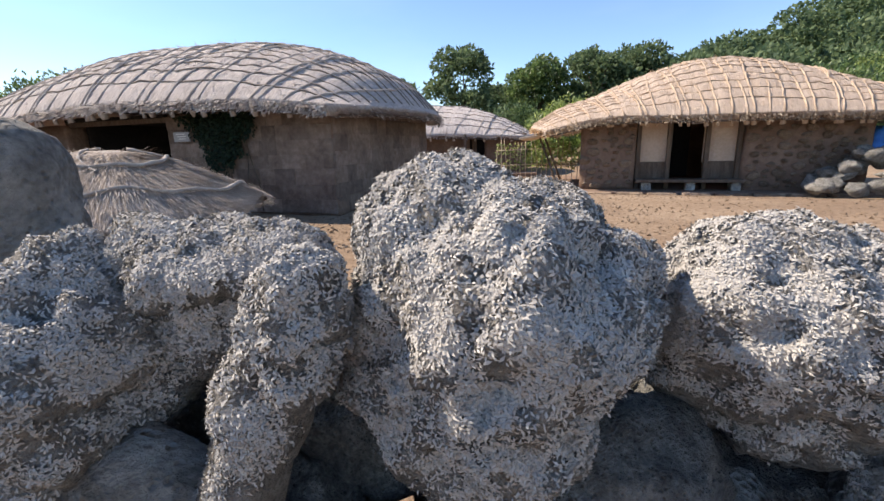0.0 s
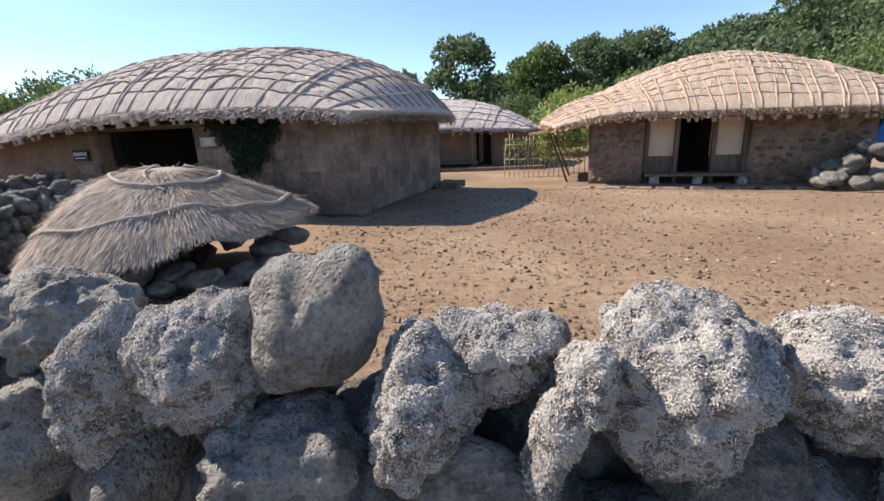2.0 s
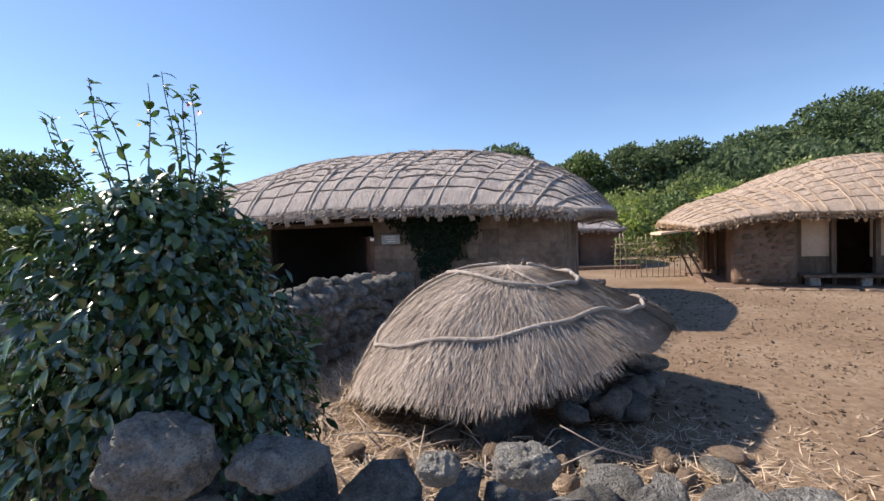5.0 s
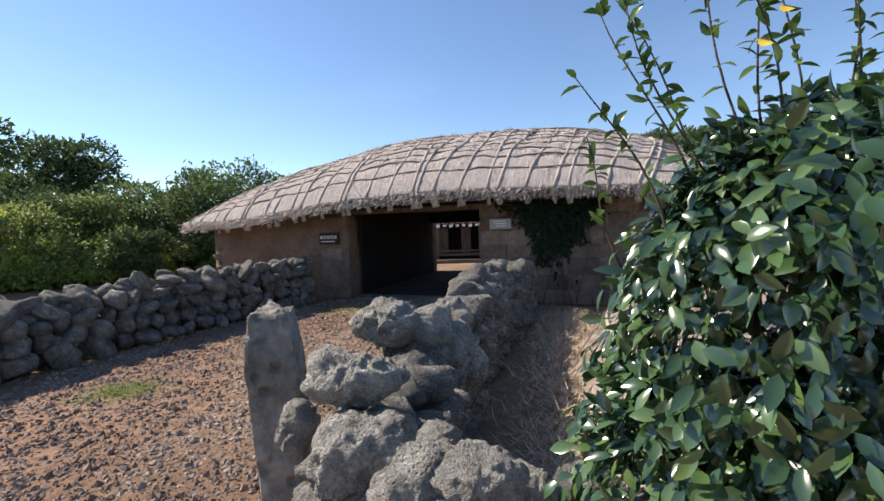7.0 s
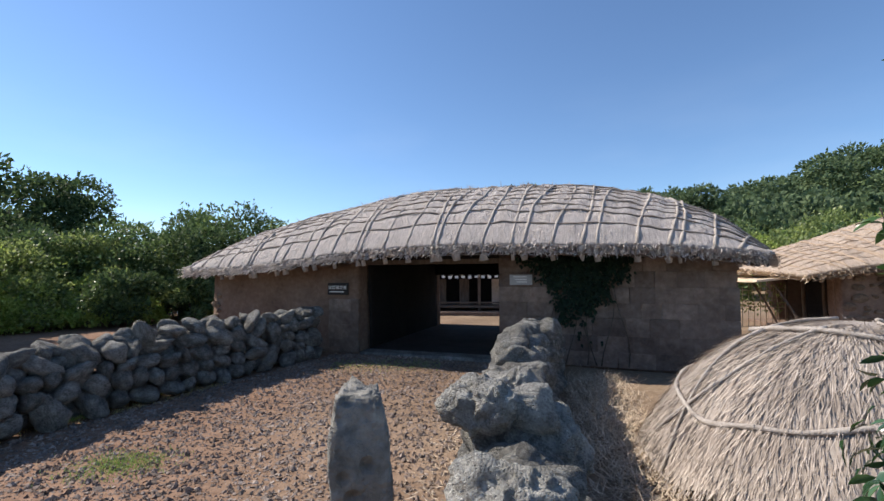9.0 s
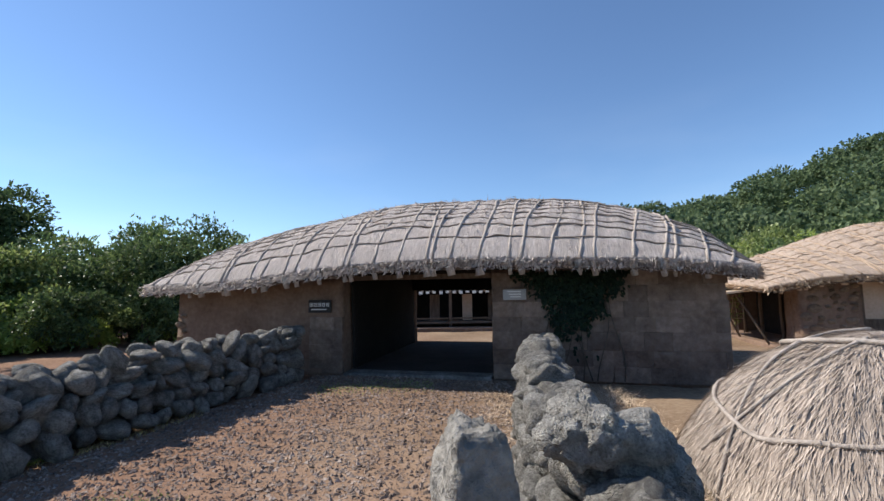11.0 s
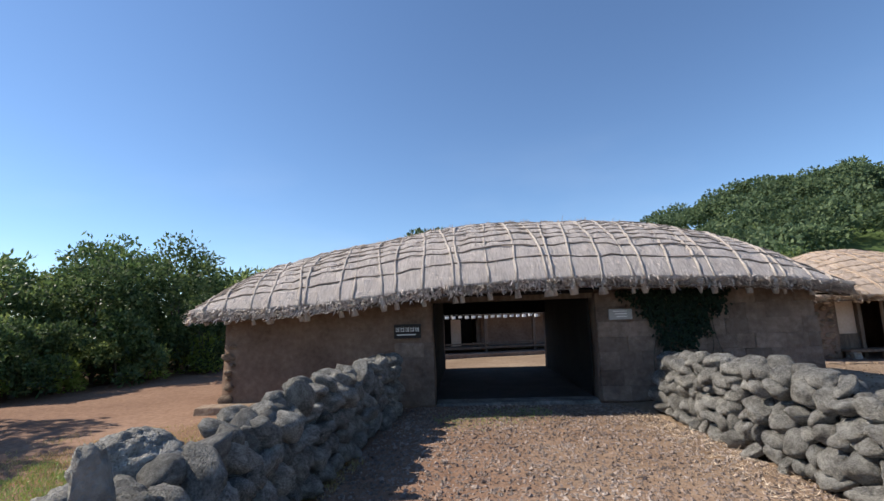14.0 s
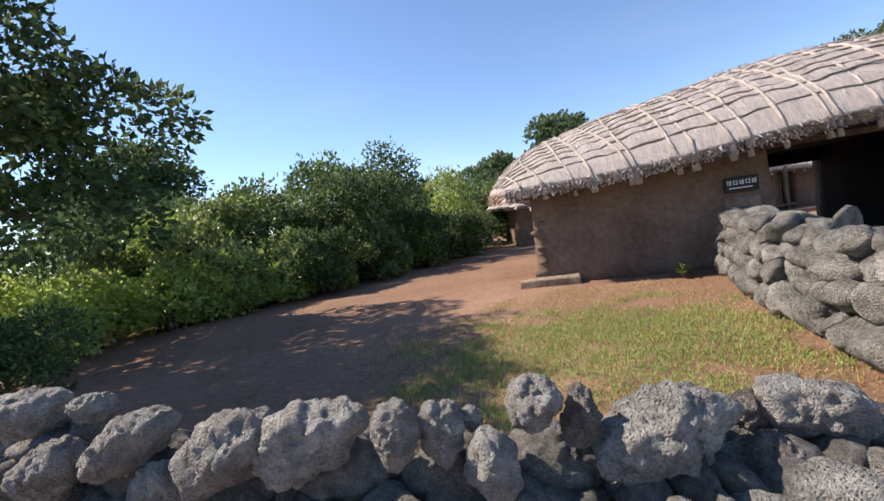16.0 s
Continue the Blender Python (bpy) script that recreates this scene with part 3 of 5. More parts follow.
def mud_wall(parent, x0, x1, y0, y1, z0, z1, material, label="", uneven=0.03, batter=0.0):
    """A thick uneven wall, finely divided, leaning in a little towards its top."""
    nx, ny, nz = max(2, int((x1 - x0) / 0.16)), max(2, int((y1 - y0) / 0.16)), max(2, int((z1 - z0) / 0.16))
    bm = bmesh.new()
    bmesh.ops.create_cube(bm, size=1)
    for axis, cuts in ((0, nx), (1, ny), (2, nz)):
        es = [e for e in bm.edges if abs((e.verts[0].co - e.verts[1].co)[axis]) > 1e-4]
        bmesh.ops.subdivide_edges(bm, edges=es, cuts=min(cuts, 34), use_grid_fill=True)
    sz = Vector((x1 - x0, y1 - y0, z1 - z0))
    mid = Vector(((x0 + x1) / 2, (y0 + y1) / 2, (z0 + z1) / 2))
    for v in bm.verts:
        w = Vector((v.co.x * sz.x, v.co.y * sz.y, v.co.z * sz.z)) + mid
        rise = (w.z - z0) / sz.z
        n = noise.noise_vector(w * 1.3) * uneven + noise.noise_vector(w * 4.5) * uneven * 0.5
        n.z *= 0.15
        v.co = w + n + Vector((-v.co.x, -v.co.y, 0)) * 2 * batter * rise
    return part("wall", bm, material, parent, label, smooth=True)


# ---- gate house ----
gate_house = thing("gate_house", pose(-9.74, 11.08, 0, rz=HOUSE_TURN), "long mud-walled gate house under a grey roped thatched roof", "house")
GATE_RIDGE = ((-4.5, 1.95), (-4.2, 2.36), (-3.6, 2.82), (-2.6, 3.14), (-1.3, 3.37), (-0.3, 3.52), (0.7, 3.72), (1.7, 3.85), (2.9, 3.88), (4.9, 3.8), (6.3, 3.62), (7.4, 3.28), (8.4, 2.72), (9.0, 2.05))
GATE_EAVE = ((-4.5, 1.92), (-2.5, 1.92), (-1.1, 2.0), (0.35, 2.13), (2.0, 2.22), (3.5, 2.26), (5.4, 2.22), (7.8, 2.15), (9.0, 2.05))
GATE_ROOF = Thatch(-4.5, 9.0, -0.95, 6.3, GATE_RIDGE, GATE_EAVE, 0.2, 1.0, 2.15, (29, 22))
roof_parts(gate_house, GATE_ROOF, M_THATCH, M_STRAW, M_ROPE, 200, 130, 29, 22, 24000, rope_r=0.027, label="grey weathered thatch with loose straw")
mud_wall(gate_house, -3.4, 0.75, 0, 0.5, -0.05, 2.0, M_MUD, "brown mud wall", batter=0.03)
mud_wall(gate_house, 3.88, 8.0, 0.06, 0.5, -0.05, 2.1, M_MUD, batter=0.03)
mud_wall(gate_house, -3.4, -2.95, 0.5, 5.2, -0.05, 2.0, M_MUD)
mud_wall(gate_house, 7.5, 7.94, 0.5, 5.5, -0.05, 2.1, M_MUD)
# passage faces carry their shade in the base colour
mud_wall(gate_house, 0.4, 0.75, 0.5, 5.2, -0.05, 2.2, M_SHADED_MUD, "passage wall coloured as deep shade")
mud_wall(gate_house, 3.88, 4.2, 0.5, 5.2, -0.05, 2.2, M_SHADED_MUD)
mud_wall(gate_house, -3.4, 0.75, 5.2, 5.5, -0.05, 2.1, M_MUD)
mud_wall(gate_house, 3.88, 7.94, 5.2, 5.5, -0.05, 2.1, M_MUD)
part("ceiling", box_bm(0.75, 3.88, 0.0, 5.3, 2.05, 2.12, 0), M_SHADED_MUD, gate_house)
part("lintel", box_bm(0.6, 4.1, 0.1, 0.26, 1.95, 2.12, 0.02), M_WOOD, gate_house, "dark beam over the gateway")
part("back_lintel", box_bm(0.6, 4.1, 5.05, 5.25, 1.70, 2.1, 0.02), M_SHADED_MUD, gate_house, "beam over the back opening coloured as shade")
# slab added over the soil, its dark colour standing for passage shade
part("passage_floor", box_bm(0.74, 3.9, 0.4, 5.6, -0.08, 0.03, 0.01, 0.01, 4), M_FLOOR_SHADE, gate_house, "added passage floor slab with shade in its earth colour")
part("sill", box_bm(0.78, 3.86, 0.0, 0.4, -0.06, 0.055, 0.02, 0.02, 2), M_SILL_GAP_SHADE, gate_house, "worn grey stone sill")

# ---- second house ----
yard_house = thing("yard_house", pose(4.34, 14.0, -0.30, rz=HOUSE_TURN) @ Matrix.Diagonal((1.2, 1.2, 1.2, 1)), "stone and mud house with tawny thatch and a small porch", "house")
Y_RIDGE = ((-1.5, 1.8), (-0.9, 2.2), (0.2, 2.55), (1.4, 3.02), (2.6, 3.36), (3.5, 3.4), (4.8, 3.15), (6.4, 2.65), (7.4, 2.2), (8.0, 1.8))
Y_EAVE = ((-1.5, 1.62), (0, 1.85), (2.2, 1.82), (5.6, 1.78), (8.0, 1.7))
Y_ROOF = Thatch(-1.5, 8.0, -0.85, 5.2, Y_RIDGE, Y_EAVE, 0.25, 4.0, 1.55, (30, 17))
roof_parts(yard_house, Y_ROOF, M_THATCH_NEW, M_STRAW_NEW, M_ROPE_NEW, 150, 96, 30, 17, 9000, label="pale tawny thatch netted with straw ropes", thick=0.15)
mud_wall(yard_house, 0.0, 1.33, 0, 0.4, 0.1, 1.8, M_MUD)
mud_wall(yard_house, 3.68, 6.1, 0, 0.4, 0.0, 1.8, M_MUD)
mud_wall(yard_house, 0.0, 0.4, 0.4, 0.75, 0.0, 1.8, M_MUD)
# the lean-to's recess shade is in this wall's colour
mud_wall(yard_house, 0.85, 1.15, 0.4, 4.4, 0.0, 1.8, M_SHADED_MUD, "inner wall of the lean-to coloured as recess shade")
mud_wall(yard_house, 5.7, 6.1, 0.4, 4.4, 0.0, 1.8, M_MUD)
mud_wall(yard_house, 0.0, 6.1, 4.4, 4.8, 0.0, 1.8, M_MUD)
part("terrace", box_bm(-0.6, 6.2, -0.55, 4.9, -0.1, 0.10, 0.03, 0.03, 3), M_MUD, yard_house, "low earth and stone terrace")
part("infill", box_bm(1.33, 2.14, 0.25, 0.36, 0.75, 1.85, 0.01), M_PLASTER, yard_house, "pale plaster panel")
part("infill", box_bm(2.89, 3.68, 0.25, 0.36, 0.75, 1.85, 0.01), M_PLASTER, yard_house)
part("dado", box_bm(1.33, 2.10, 0.22, 0.3, 0.3, 0.78, 0.01), M_WOOD, yard_house, "grey board panel")
part("dado", box_bm(2.93, 3.68, 0.22, 0.3, 0.3, 0.78, 0.01), M_WOOD, yard_house)
for x in (1.36, 2.06, 2.90, 3.58):
    part("post", box_bm(x, x + 0.10, 0.12, 0.26, 0.1, 1.85, 0.012, 0.008, 1), M_WOOD, yard_house)
# dark sheet far behind the doorway, in place of the room's shade
part("doorway_panel", box_bm(2.16, 2.89, 1.9, 1.95, 0.3, 1.85, 0), M_INTERIOR_SHADE, yard_house)
part("porch_floor", box_bm(1.36, 3.70, -0.28, 0.22, 0.30, 0.37, 0.01, 0.004, 1), M_WOOD, yard_house, "narrow weathered plank porch")
for x in (1.5, 2.5, 3.45):
    part("porch_stone", box_bm(x, x + 0.22, -0.2, 0.1, 0.08, 0.30, 0.04, 0.03, 1), M_STONE, yard_house)

# ---- main house beyond the gate ----
main_house = thing("main_house", pose(-10.7, 24.2, -0.30, rz=-4.0) @ Matrix.Diagonal((1.2, 1.2, 1.2, 1)), "low main house with a plank porch and grey thatch", "house")
M_RIDGE = ((-1.0, 1.8), (0, 2.6), (2, 3.2), (5, 3.3), (9, 3.1), (11, 2.8), (12.2, 2.3), (13.2, 1.7))
M_EAVE = ((-1.0, 1.75), (6, 1.75), (13.2, 1.62))
M_ROOF = Thatch(-1.0, 13.3, -0.9, 5.6, M_RIDGE, M_EAVE, 0.25, 6.0)
roof_parts(main_house, M_ROOF, M_THATCH, M_STRAW, M_ROPE, 60, 34, 22, 11, 4000, label="grey thatch with white-tipped fringe", thick=0.14)
mud_wall(main_house, 0, 2.4, 0, 0.4, 0, 1.75, M_MUD)
mud_wall(main_house, 6.2, 10.15, 0, 0.4, 0, 1.75, M_MUD)
mud_wall(main_house, 10.8, 12.6, 0, 0.4, 0, 1.75, M_MUD)
mud_wall(main_house, 12.2, 12.6, 0.4, 5, 0, 1.75, M_MUD)
mud_wall(main_house, 0, 0.4, 0.4, 5, 0, 1.75, M_MUD)
mud_wall(main_house, 0, 12.6, 4.6, 5, 0, 1.75, M_MUD)

# ---- stones ----
def sphere_dirs(sub):
    bm = bmesh.new()
    bmesh.ops.create_icosphere(bm, subdivisions=sub, radius=1)
    D = np.array([v.co[:] for v in bm.verts])
    F = np.array([[v.index for v in f.verts] for f in bm.faces])
    bm.free()
    return unit(D), F


BALLS = {k: sphere_dirs(k) for k in (2, 3, 4, 5)}


def rock_mesh(seed, sub, facets=12, rough=0.06, material=None, pits=0.0, sharp=26.0, cut=(), knob=0.0):
    """A boulder: a sphere cut by random planes, the edges softened, then roughened."""
    D, F = BALLS[sub]
    g = np.random.default_rng(seed)
    N = unit(g.standard_normal((facets, 3)))
    H = g.uniform(0.62, 0.98, facets)
    for k, (nx_, ny_, nz_, h_) in enumerate(cut):
        N[k], H[k] = unit(np.array((nx_, ny_, nz_))), h_
    dots = np.maximum(D @ N.T, 0.02) / H
    r = (np.sum(dots ** sharp, axis=1) + 1.05 ** -sharp) ** (-1 / sharp)
    r = np.minimum(r, 1.25)
    r *= 1 + rough * fbm(D, 2.2, 4, seed * 0.37) - rough * 0.9 * np.abs(fbm(D, 3.4, 2, seed * 0.53)) + rough * 0.45 * fbm(D, 9.0, 2, seed * 0.91)
    if knob:
        r += knob * (np.abs(fbm(D, 7.0, 3, seed * 1.3)) - 0.9 * smoothstep(0.18, 0.5, fbm(D, 4.5, 2, seed * 2.1)))
    if pits:
        c = unit(g.standard_normal((60, 3)))
        d = np.linalg.norm(D[:, None] - c[None], axis=2)
        w = g.uniform(0.05, 0.13, 60)
        r -= pits * np.max(np.exp(-(d / w) ** 2), axis=1)
    S = D * r[:, None]
    S = (S - (S.max(0) + S.min(0)) / 2) / ((S.max(0) - S.min(0)) / 2)
    return mesh_np("stone", S, F, material or M_STONE, True)


STONES = [rock_mesh(s, 3, 13, 0.07, None, 0.035, 22.0, knob=0.05) for s in range(18)]
FINE = [rock_mesh(300 + s, 3, 13, 0.07, None, 0.05, 20.0, knob=0.06) for s in range(10)]
# core stones are dark so that gaps between face stones look shaded
CORE = [rock_mesh(200 + s, 2, 11, 0.07, M_SILL_GAP_SHADE) for s in range(8)]
RUBBLE_LOOSE = [rock_mesh(100 + s, 2, 9, 0.06, M_RUBBLE) for s in range(6)]


def stone_wall(name, path, tops, width, size, label, keep=lambda x, y, z: True, seed=3, meshes=None):
    """A dry wall of loose stones along a path: courses on both faces, with cap stones; every stone its own piece."""
    wall = thing(name, pose(path[0][0], path[0][1], 0), label, "stone wall")
    inv = wall.matrix_basis.inverted()
    g = np.random.default_rng(seed)
    P = np.array(path, dtype=float)
    seg = np.linalg.norm(np.diff(P, axis=0), axis=1)
    run = np.concatenate(([0], np.cumsum(seg)))
    tops = np.array(tops, dtype=float)
    for face in (-1, 1, 0):
        level = 0.0
        while level < tops.max():
            hgt = size * g.uniform(0.6, 1.0)
            s = -g.uniform(0, size)
            while s < run[-1]:
                w = size * g.choice((0.55, 0.75, 0.95, 1.2, 1.5)) * g.uniform(0.9, 1.1)
                sc = min(max(s + w / 2, 0), run[-1])
                x, y = np.interp(sc, run, P[:, 0]), np.interp(sc, run, P[:, 1])
                e = 0.05
                dx = np.interp(min(sc + e, run[-1]), run, P[:, 0]) - np.interp(max(sc - e, 0), run, P[:, 0])
                dy = np.interp(min(sc + e, run[-1]), run, P[:, 1]) - np.interp(max(sc - e, 0), run, P[:, 1])
                ang = math.atan2(dy, dx)
                top = np.interp(sc, run, tops)
                s += w * 0.90
                if level + hgt * 0.55 > top:
                    continue
                h = min(hgt, top - level + size * 0.12) * g.uniform(0.9, 1.4)
                cap = level + hgt * 1.5 > top
                off = face * width * (0.30 - 0.10 * level / max(top, 0.1) - (0.06 if cap else 0)) + g.uniform(-0.04, 0.04)
                cx, cy, cz = x - math.sin(ang) * off, y + math.cos(ang) * off, level + h * 0.48 + g.uniform(-0.02, 0.02)
                if not keep(cx, cy, cz):
                    continue
                m = Matrix.LocRotScale((cx, cy, cz), Euler((g.uniform(-0.6, 0.6), g.uniform(-0.55, 0.55) * (2.2 if g.random() < 0.25 else 1.0), ang + g.uniform(-0.5, 0.5))),
                                       (w * 0.475, width * (0.30 if face else 0.22) * g.uniform(0.8, 1.1), h * 0.5))
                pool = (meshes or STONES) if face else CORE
                me = pool[g.integers(len(pool))]
                link("stone", me, wall, inv @ m @ Euler((0, 0, 0)).to_matrix().to_4x4())
            level += hgt * 0.93
    return wall


def placed(wall, mesh, x, y, z, sx, sy, sz, rx=0, ry=0, rz=0):
    m = pose(x, y, z, rx, ry, rz) @ Matrix.Diagonal((sx / 2, sy / 2, sz / 2, 1))
    return link("stone", mesh, wall, wall.matrix_basis.inverted() @ m)


front_wall = stone_wall("front_stone_wall", [(5.0, 0.35), (1.2, 0.5), (0.1, 0.55), (-1.0, 0.72), (-2.2, 1.0), (-3.1, 1.5), (-3.9, 1.85), (-5.2, 1.9), (-6.6, 2.4)],
                        [0.92, 0.92, 0.9, 0.92, 0.92, 0.78, 0.72, 0.74, 0.74], 0.6, 0.34, "dry wall of rough grey lichen-covered basalt", seed=5,
                        keep=lambda x, y, z: not (-2.6 < x < 1.05 and z > 0.74))


def boulder(wall, x, y, z, deep, kind, *lobes):
    """A stone of one or more rounded lobes (offset along x and up, half width, half height, turn), cut by a few soft planes and roughened."""
    D, F = BALLS[5]
    seed = int(abs(x * 131 + z * 977)) % 5000
    g = np.random.default_rng(seed)
    best = np.zeros(len(D))
    for dx, dz, rx, rz, turn in lobes:
        ca, sa = math.cos(radians(turn)), math.sin(radians(turn))
        A = np.array(((ca / rx, 0, -sa / rx), (0, 1 / (deep * (rx + rz) / 2), 0), (sa / rz, 0, ca / rz)))
        e, f = D @ A.T, -(A @ np.array((dx, 0, dz)))
        a, b, c = np.sum(e * e, 1), e @ f, f @ f - 1
        hit = np.maximum(b * b - a * c, 0)
        t = np.where(b * b - a * c > 0, (-b + np.sqrt(hit)) / a, 0)
        best += np.maximum(t, 0.02) ** 16
    r = best ** (1 / 16)
    R = r.mean()
    N = unit(g.standard_normal((7, 3)))
    for n_ in N:
        d = D @ n_
        top = (r * d).max() * g.uniform(0.80, 0.95)
        w = np.maximum(d, 0.05)
        r = (r ** -22.0 + (top / w) ** -22.0) ** (-1 / 22)
    rough = {"smooth": 0.45, "lichen": 1.25, "bare": 1.35, "deep": 1.0, "rust": 1.8}[kind]
    Q = D * r[:, None] / R
    r = r + R * rough * (0.07 * fbm(Q, 1.8, 3, seed * 0.37) - 0.07 * np.abs(fbm(Q, 3.2, 2, seed * 0.53)) + 0.022 * fbm(Q, 9.0, 2, seed * 0.91)
                         - 0.05 * smoothstep(0.25, 0.6, fbm(Q, 6.0, 2, seed * 0.71)) + 0.02 * np.abs(fbm(Q, 17.0, 2, seed * 1.3)))
    # the deep kind has shade put into its stone colour
    mat_ = {"smooth": M_CRUST, "lichen": M_ROCK, "bare": M_CRUST, "deep": M_SILL_GAP_SHADE, "rust": M_REDROCK}[kind]
    me = mesh_np("stone", D * r[:, None] / R, F, mat_, True)
    ob = link("stone", me, wall, wall.matrix_basis.inverted() @ pose(x, y, z) @ Matrix.Diagonal((R, R, R, 1)))
    if kind == "lichen":
        lichened(ob, int(1500000 * R * R * (1.5 if abs(x - 0.1) < 0.55 else 0.8)), 0.0046)
    return ob


def lichened(stone_ob, count, size, reach=-0.35):
    """Frilly grey lichen on the weathered sides of a stone."""
    me = stone_ob.data
    m = stone_ob.parent.matrix_basis @ stone_ob.matrix_basis
    co = np.empty(len(me.vertices) * 3, dtype=np.float32)
    me.vertices.foreach_get("co", co)
    nr = np.empty(len(me.vertices) * 3, dtype=np.float32)
    me.vertices.foreach_get("normal", nr)
    A3, N3 = np.array(m.to_3x3()), np.array(m.to_3x3().inverted().transposed())
    W = co.reshape(-1, 3) @ A3.T
    N = unit(nr.reshape(-1, 3) @ N3.T)
    tri = np.array([p.vertices[:] for p in me.polygons])
    mid_n = N[tri].mean(1)
    area = np.linalg.norm(np.cross(W[tri[:, 1]] - W[tri[:, 0]], W[tri[:, 2]] - W[tri[:, 0]]), axis=1)
    patch = smoothstep(-0.4, 0.3, fbm(W[tri].mean(1), 42.0, 2, 5.0))
    wgt = area * smoothstep(reach, reach + 0.5, mid_n[:, 2] - 0.25 * mid_n[:, 1]) * (0.12 + 0.88 * patch)
    pick = rng.choice(len(tri), count, p=wgt / wgt.sum())
    b = rng.dirichlet((1, 1, 1), count)
    P = np.einsum("ij,ijk->ik", b, W[tri[pick]])
    nn = unit(mid_n[pick])
    flat = unit(np.cross(nn, rng.standard_normal((count, 3))))
    side = unit(np.cross(nn, flat) + 0.18 * rng.standard_normal((count, 3)))
    up = unit(flat + nn * rng.uniform(0.15, 1.0, (count, 1)))
    V1, F1 = blades(P - flat * size * 0.4, up, side, size * rng.uniform(0.9, 2.0, count), size * rng.uniform(0.35, 0.75, count), 0.3)
    inv3 = np.array(m.to_3x3().inverted())
    fur = mesh_np("lichen", V1 @ inv3.T, F1, M_LICHEN, True)
    ob = link("lichen", fur, stone_ob)
    tagged(ob, kind="stuff")


boulder(front_wall, 0.060, 0.490, 1.077, 0.90, "lichen", (0.000, 0.000, 0.175, 0.199, 0), (-0.059, 0.121, 0.091, 0.098, 0), (0.100, 0.048, 0.107, 0.105, 20), (-0.133, -0.057, 0.084, 0.113, -10), (0.015, -0.141, 0.112, 0.089, 0))
boulder(front_wall, -0.306, 0.570, 1.150, 0.90, "lichen", (0.000, 0.000, 0.143, 0.072, 4), (0.087, 0.017, 0.071, 0.049, 0), (-0.108, 0.019, 0.060, 0.056, 0), (-0.095, -0.123, 0.061, 0.115, -4), (0.03, -0.08, 0.11, 0.08, 0))
boulder(front_wall, -0.488, 0.530, 1.011, 0.90, "lichen", (0.000, 0.000, 0.118, 0.182, 12), (-0.004, 0.120, 0.081, 0.091, 0), (-0.038, -0.113, 0.094, 0.109, 0))
boulder(front_wall, -0.159, 0.430, 1.120, 0.90, "lichen", (0.000, 0.000, 0.055, 0.104, 12), (-0.046, -0.096, 0.053, 0.088, 10), (-0.090, -0.224, 0.055, 0.095, 15))
boulder(front_wall, -0.735, 0.660, 1.165, 1.10, "smooth", (0.0, 0.0, 0.135, 0.150, -25), (0.075, 0.095, 0.100, 0.095, 0), (-0.075, -0.065, 0.090, 0.115, 0), (0.085, 0.035, 0.100, 0.095, 0), (-0.05, 0.08, 0.09, 0.10, 0))
boulder(front_wall, 0.460, 0.530, 1.031, 0.90, "lichen", (0.000, 0.000, 0.198, 0.155, 8), (-0.078, 0.054, 0.127, 0.101, 0), (0.114, -0.041, 0.102, 0.133, 0))
boulder(front_wall, 0.793, 0.560, 0.982, 0.90, "lichen", (0.000, 0.000, 0.144, 0.189, 25), (0.120, -0.131, 0.125, 0.165, 0))
# shadowed slab below the big stone, darkened by its colour
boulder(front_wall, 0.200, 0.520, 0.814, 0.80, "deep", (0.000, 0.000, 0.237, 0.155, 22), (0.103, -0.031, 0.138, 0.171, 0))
boulder(front_wall, 0.594, 0.400, 0.840, 0.90, "lichen", (0.000, 0.000, 0.121, 0.115, 15))
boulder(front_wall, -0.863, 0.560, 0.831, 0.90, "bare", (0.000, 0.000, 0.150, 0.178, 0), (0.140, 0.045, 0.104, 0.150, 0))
boulder(front_wall, -1.028, 0.660, 1.069, 0.90, "lichen", (0.000, 0.000, 0.169, 0.188, -8), (0.103, 0.054, 0.085, 0.123, 0), (-0.091, -0.041, 0.111, 0.120, 0))
boulder(front_wall, -1.278, 0.660, 1.005, 0.90, "lichen", (0.000, 0.000, 0.108, 0.232, 10), (0.095, 0.173, 0.052, 0.065, 0))
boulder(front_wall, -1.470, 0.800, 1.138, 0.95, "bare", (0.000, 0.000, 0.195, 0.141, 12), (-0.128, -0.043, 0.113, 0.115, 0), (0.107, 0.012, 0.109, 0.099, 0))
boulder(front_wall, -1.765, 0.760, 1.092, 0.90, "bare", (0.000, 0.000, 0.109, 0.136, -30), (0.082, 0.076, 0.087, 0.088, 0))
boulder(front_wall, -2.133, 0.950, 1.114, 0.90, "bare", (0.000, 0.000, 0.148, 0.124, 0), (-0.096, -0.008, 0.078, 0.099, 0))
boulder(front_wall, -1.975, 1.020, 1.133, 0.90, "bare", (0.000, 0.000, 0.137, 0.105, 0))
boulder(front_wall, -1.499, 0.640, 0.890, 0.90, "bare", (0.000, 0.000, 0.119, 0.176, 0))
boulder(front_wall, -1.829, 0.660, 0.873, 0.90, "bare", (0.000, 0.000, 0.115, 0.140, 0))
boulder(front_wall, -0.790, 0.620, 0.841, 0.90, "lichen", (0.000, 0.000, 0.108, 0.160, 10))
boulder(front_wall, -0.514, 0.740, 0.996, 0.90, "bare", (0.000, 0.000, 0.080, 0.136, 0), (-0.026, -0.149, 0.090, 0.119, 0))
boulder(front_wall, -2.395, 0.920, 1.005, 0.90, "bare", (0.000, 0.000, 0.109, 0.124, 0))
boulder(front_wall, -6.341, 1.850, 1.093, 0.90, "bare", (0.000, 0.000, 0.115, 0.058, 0))
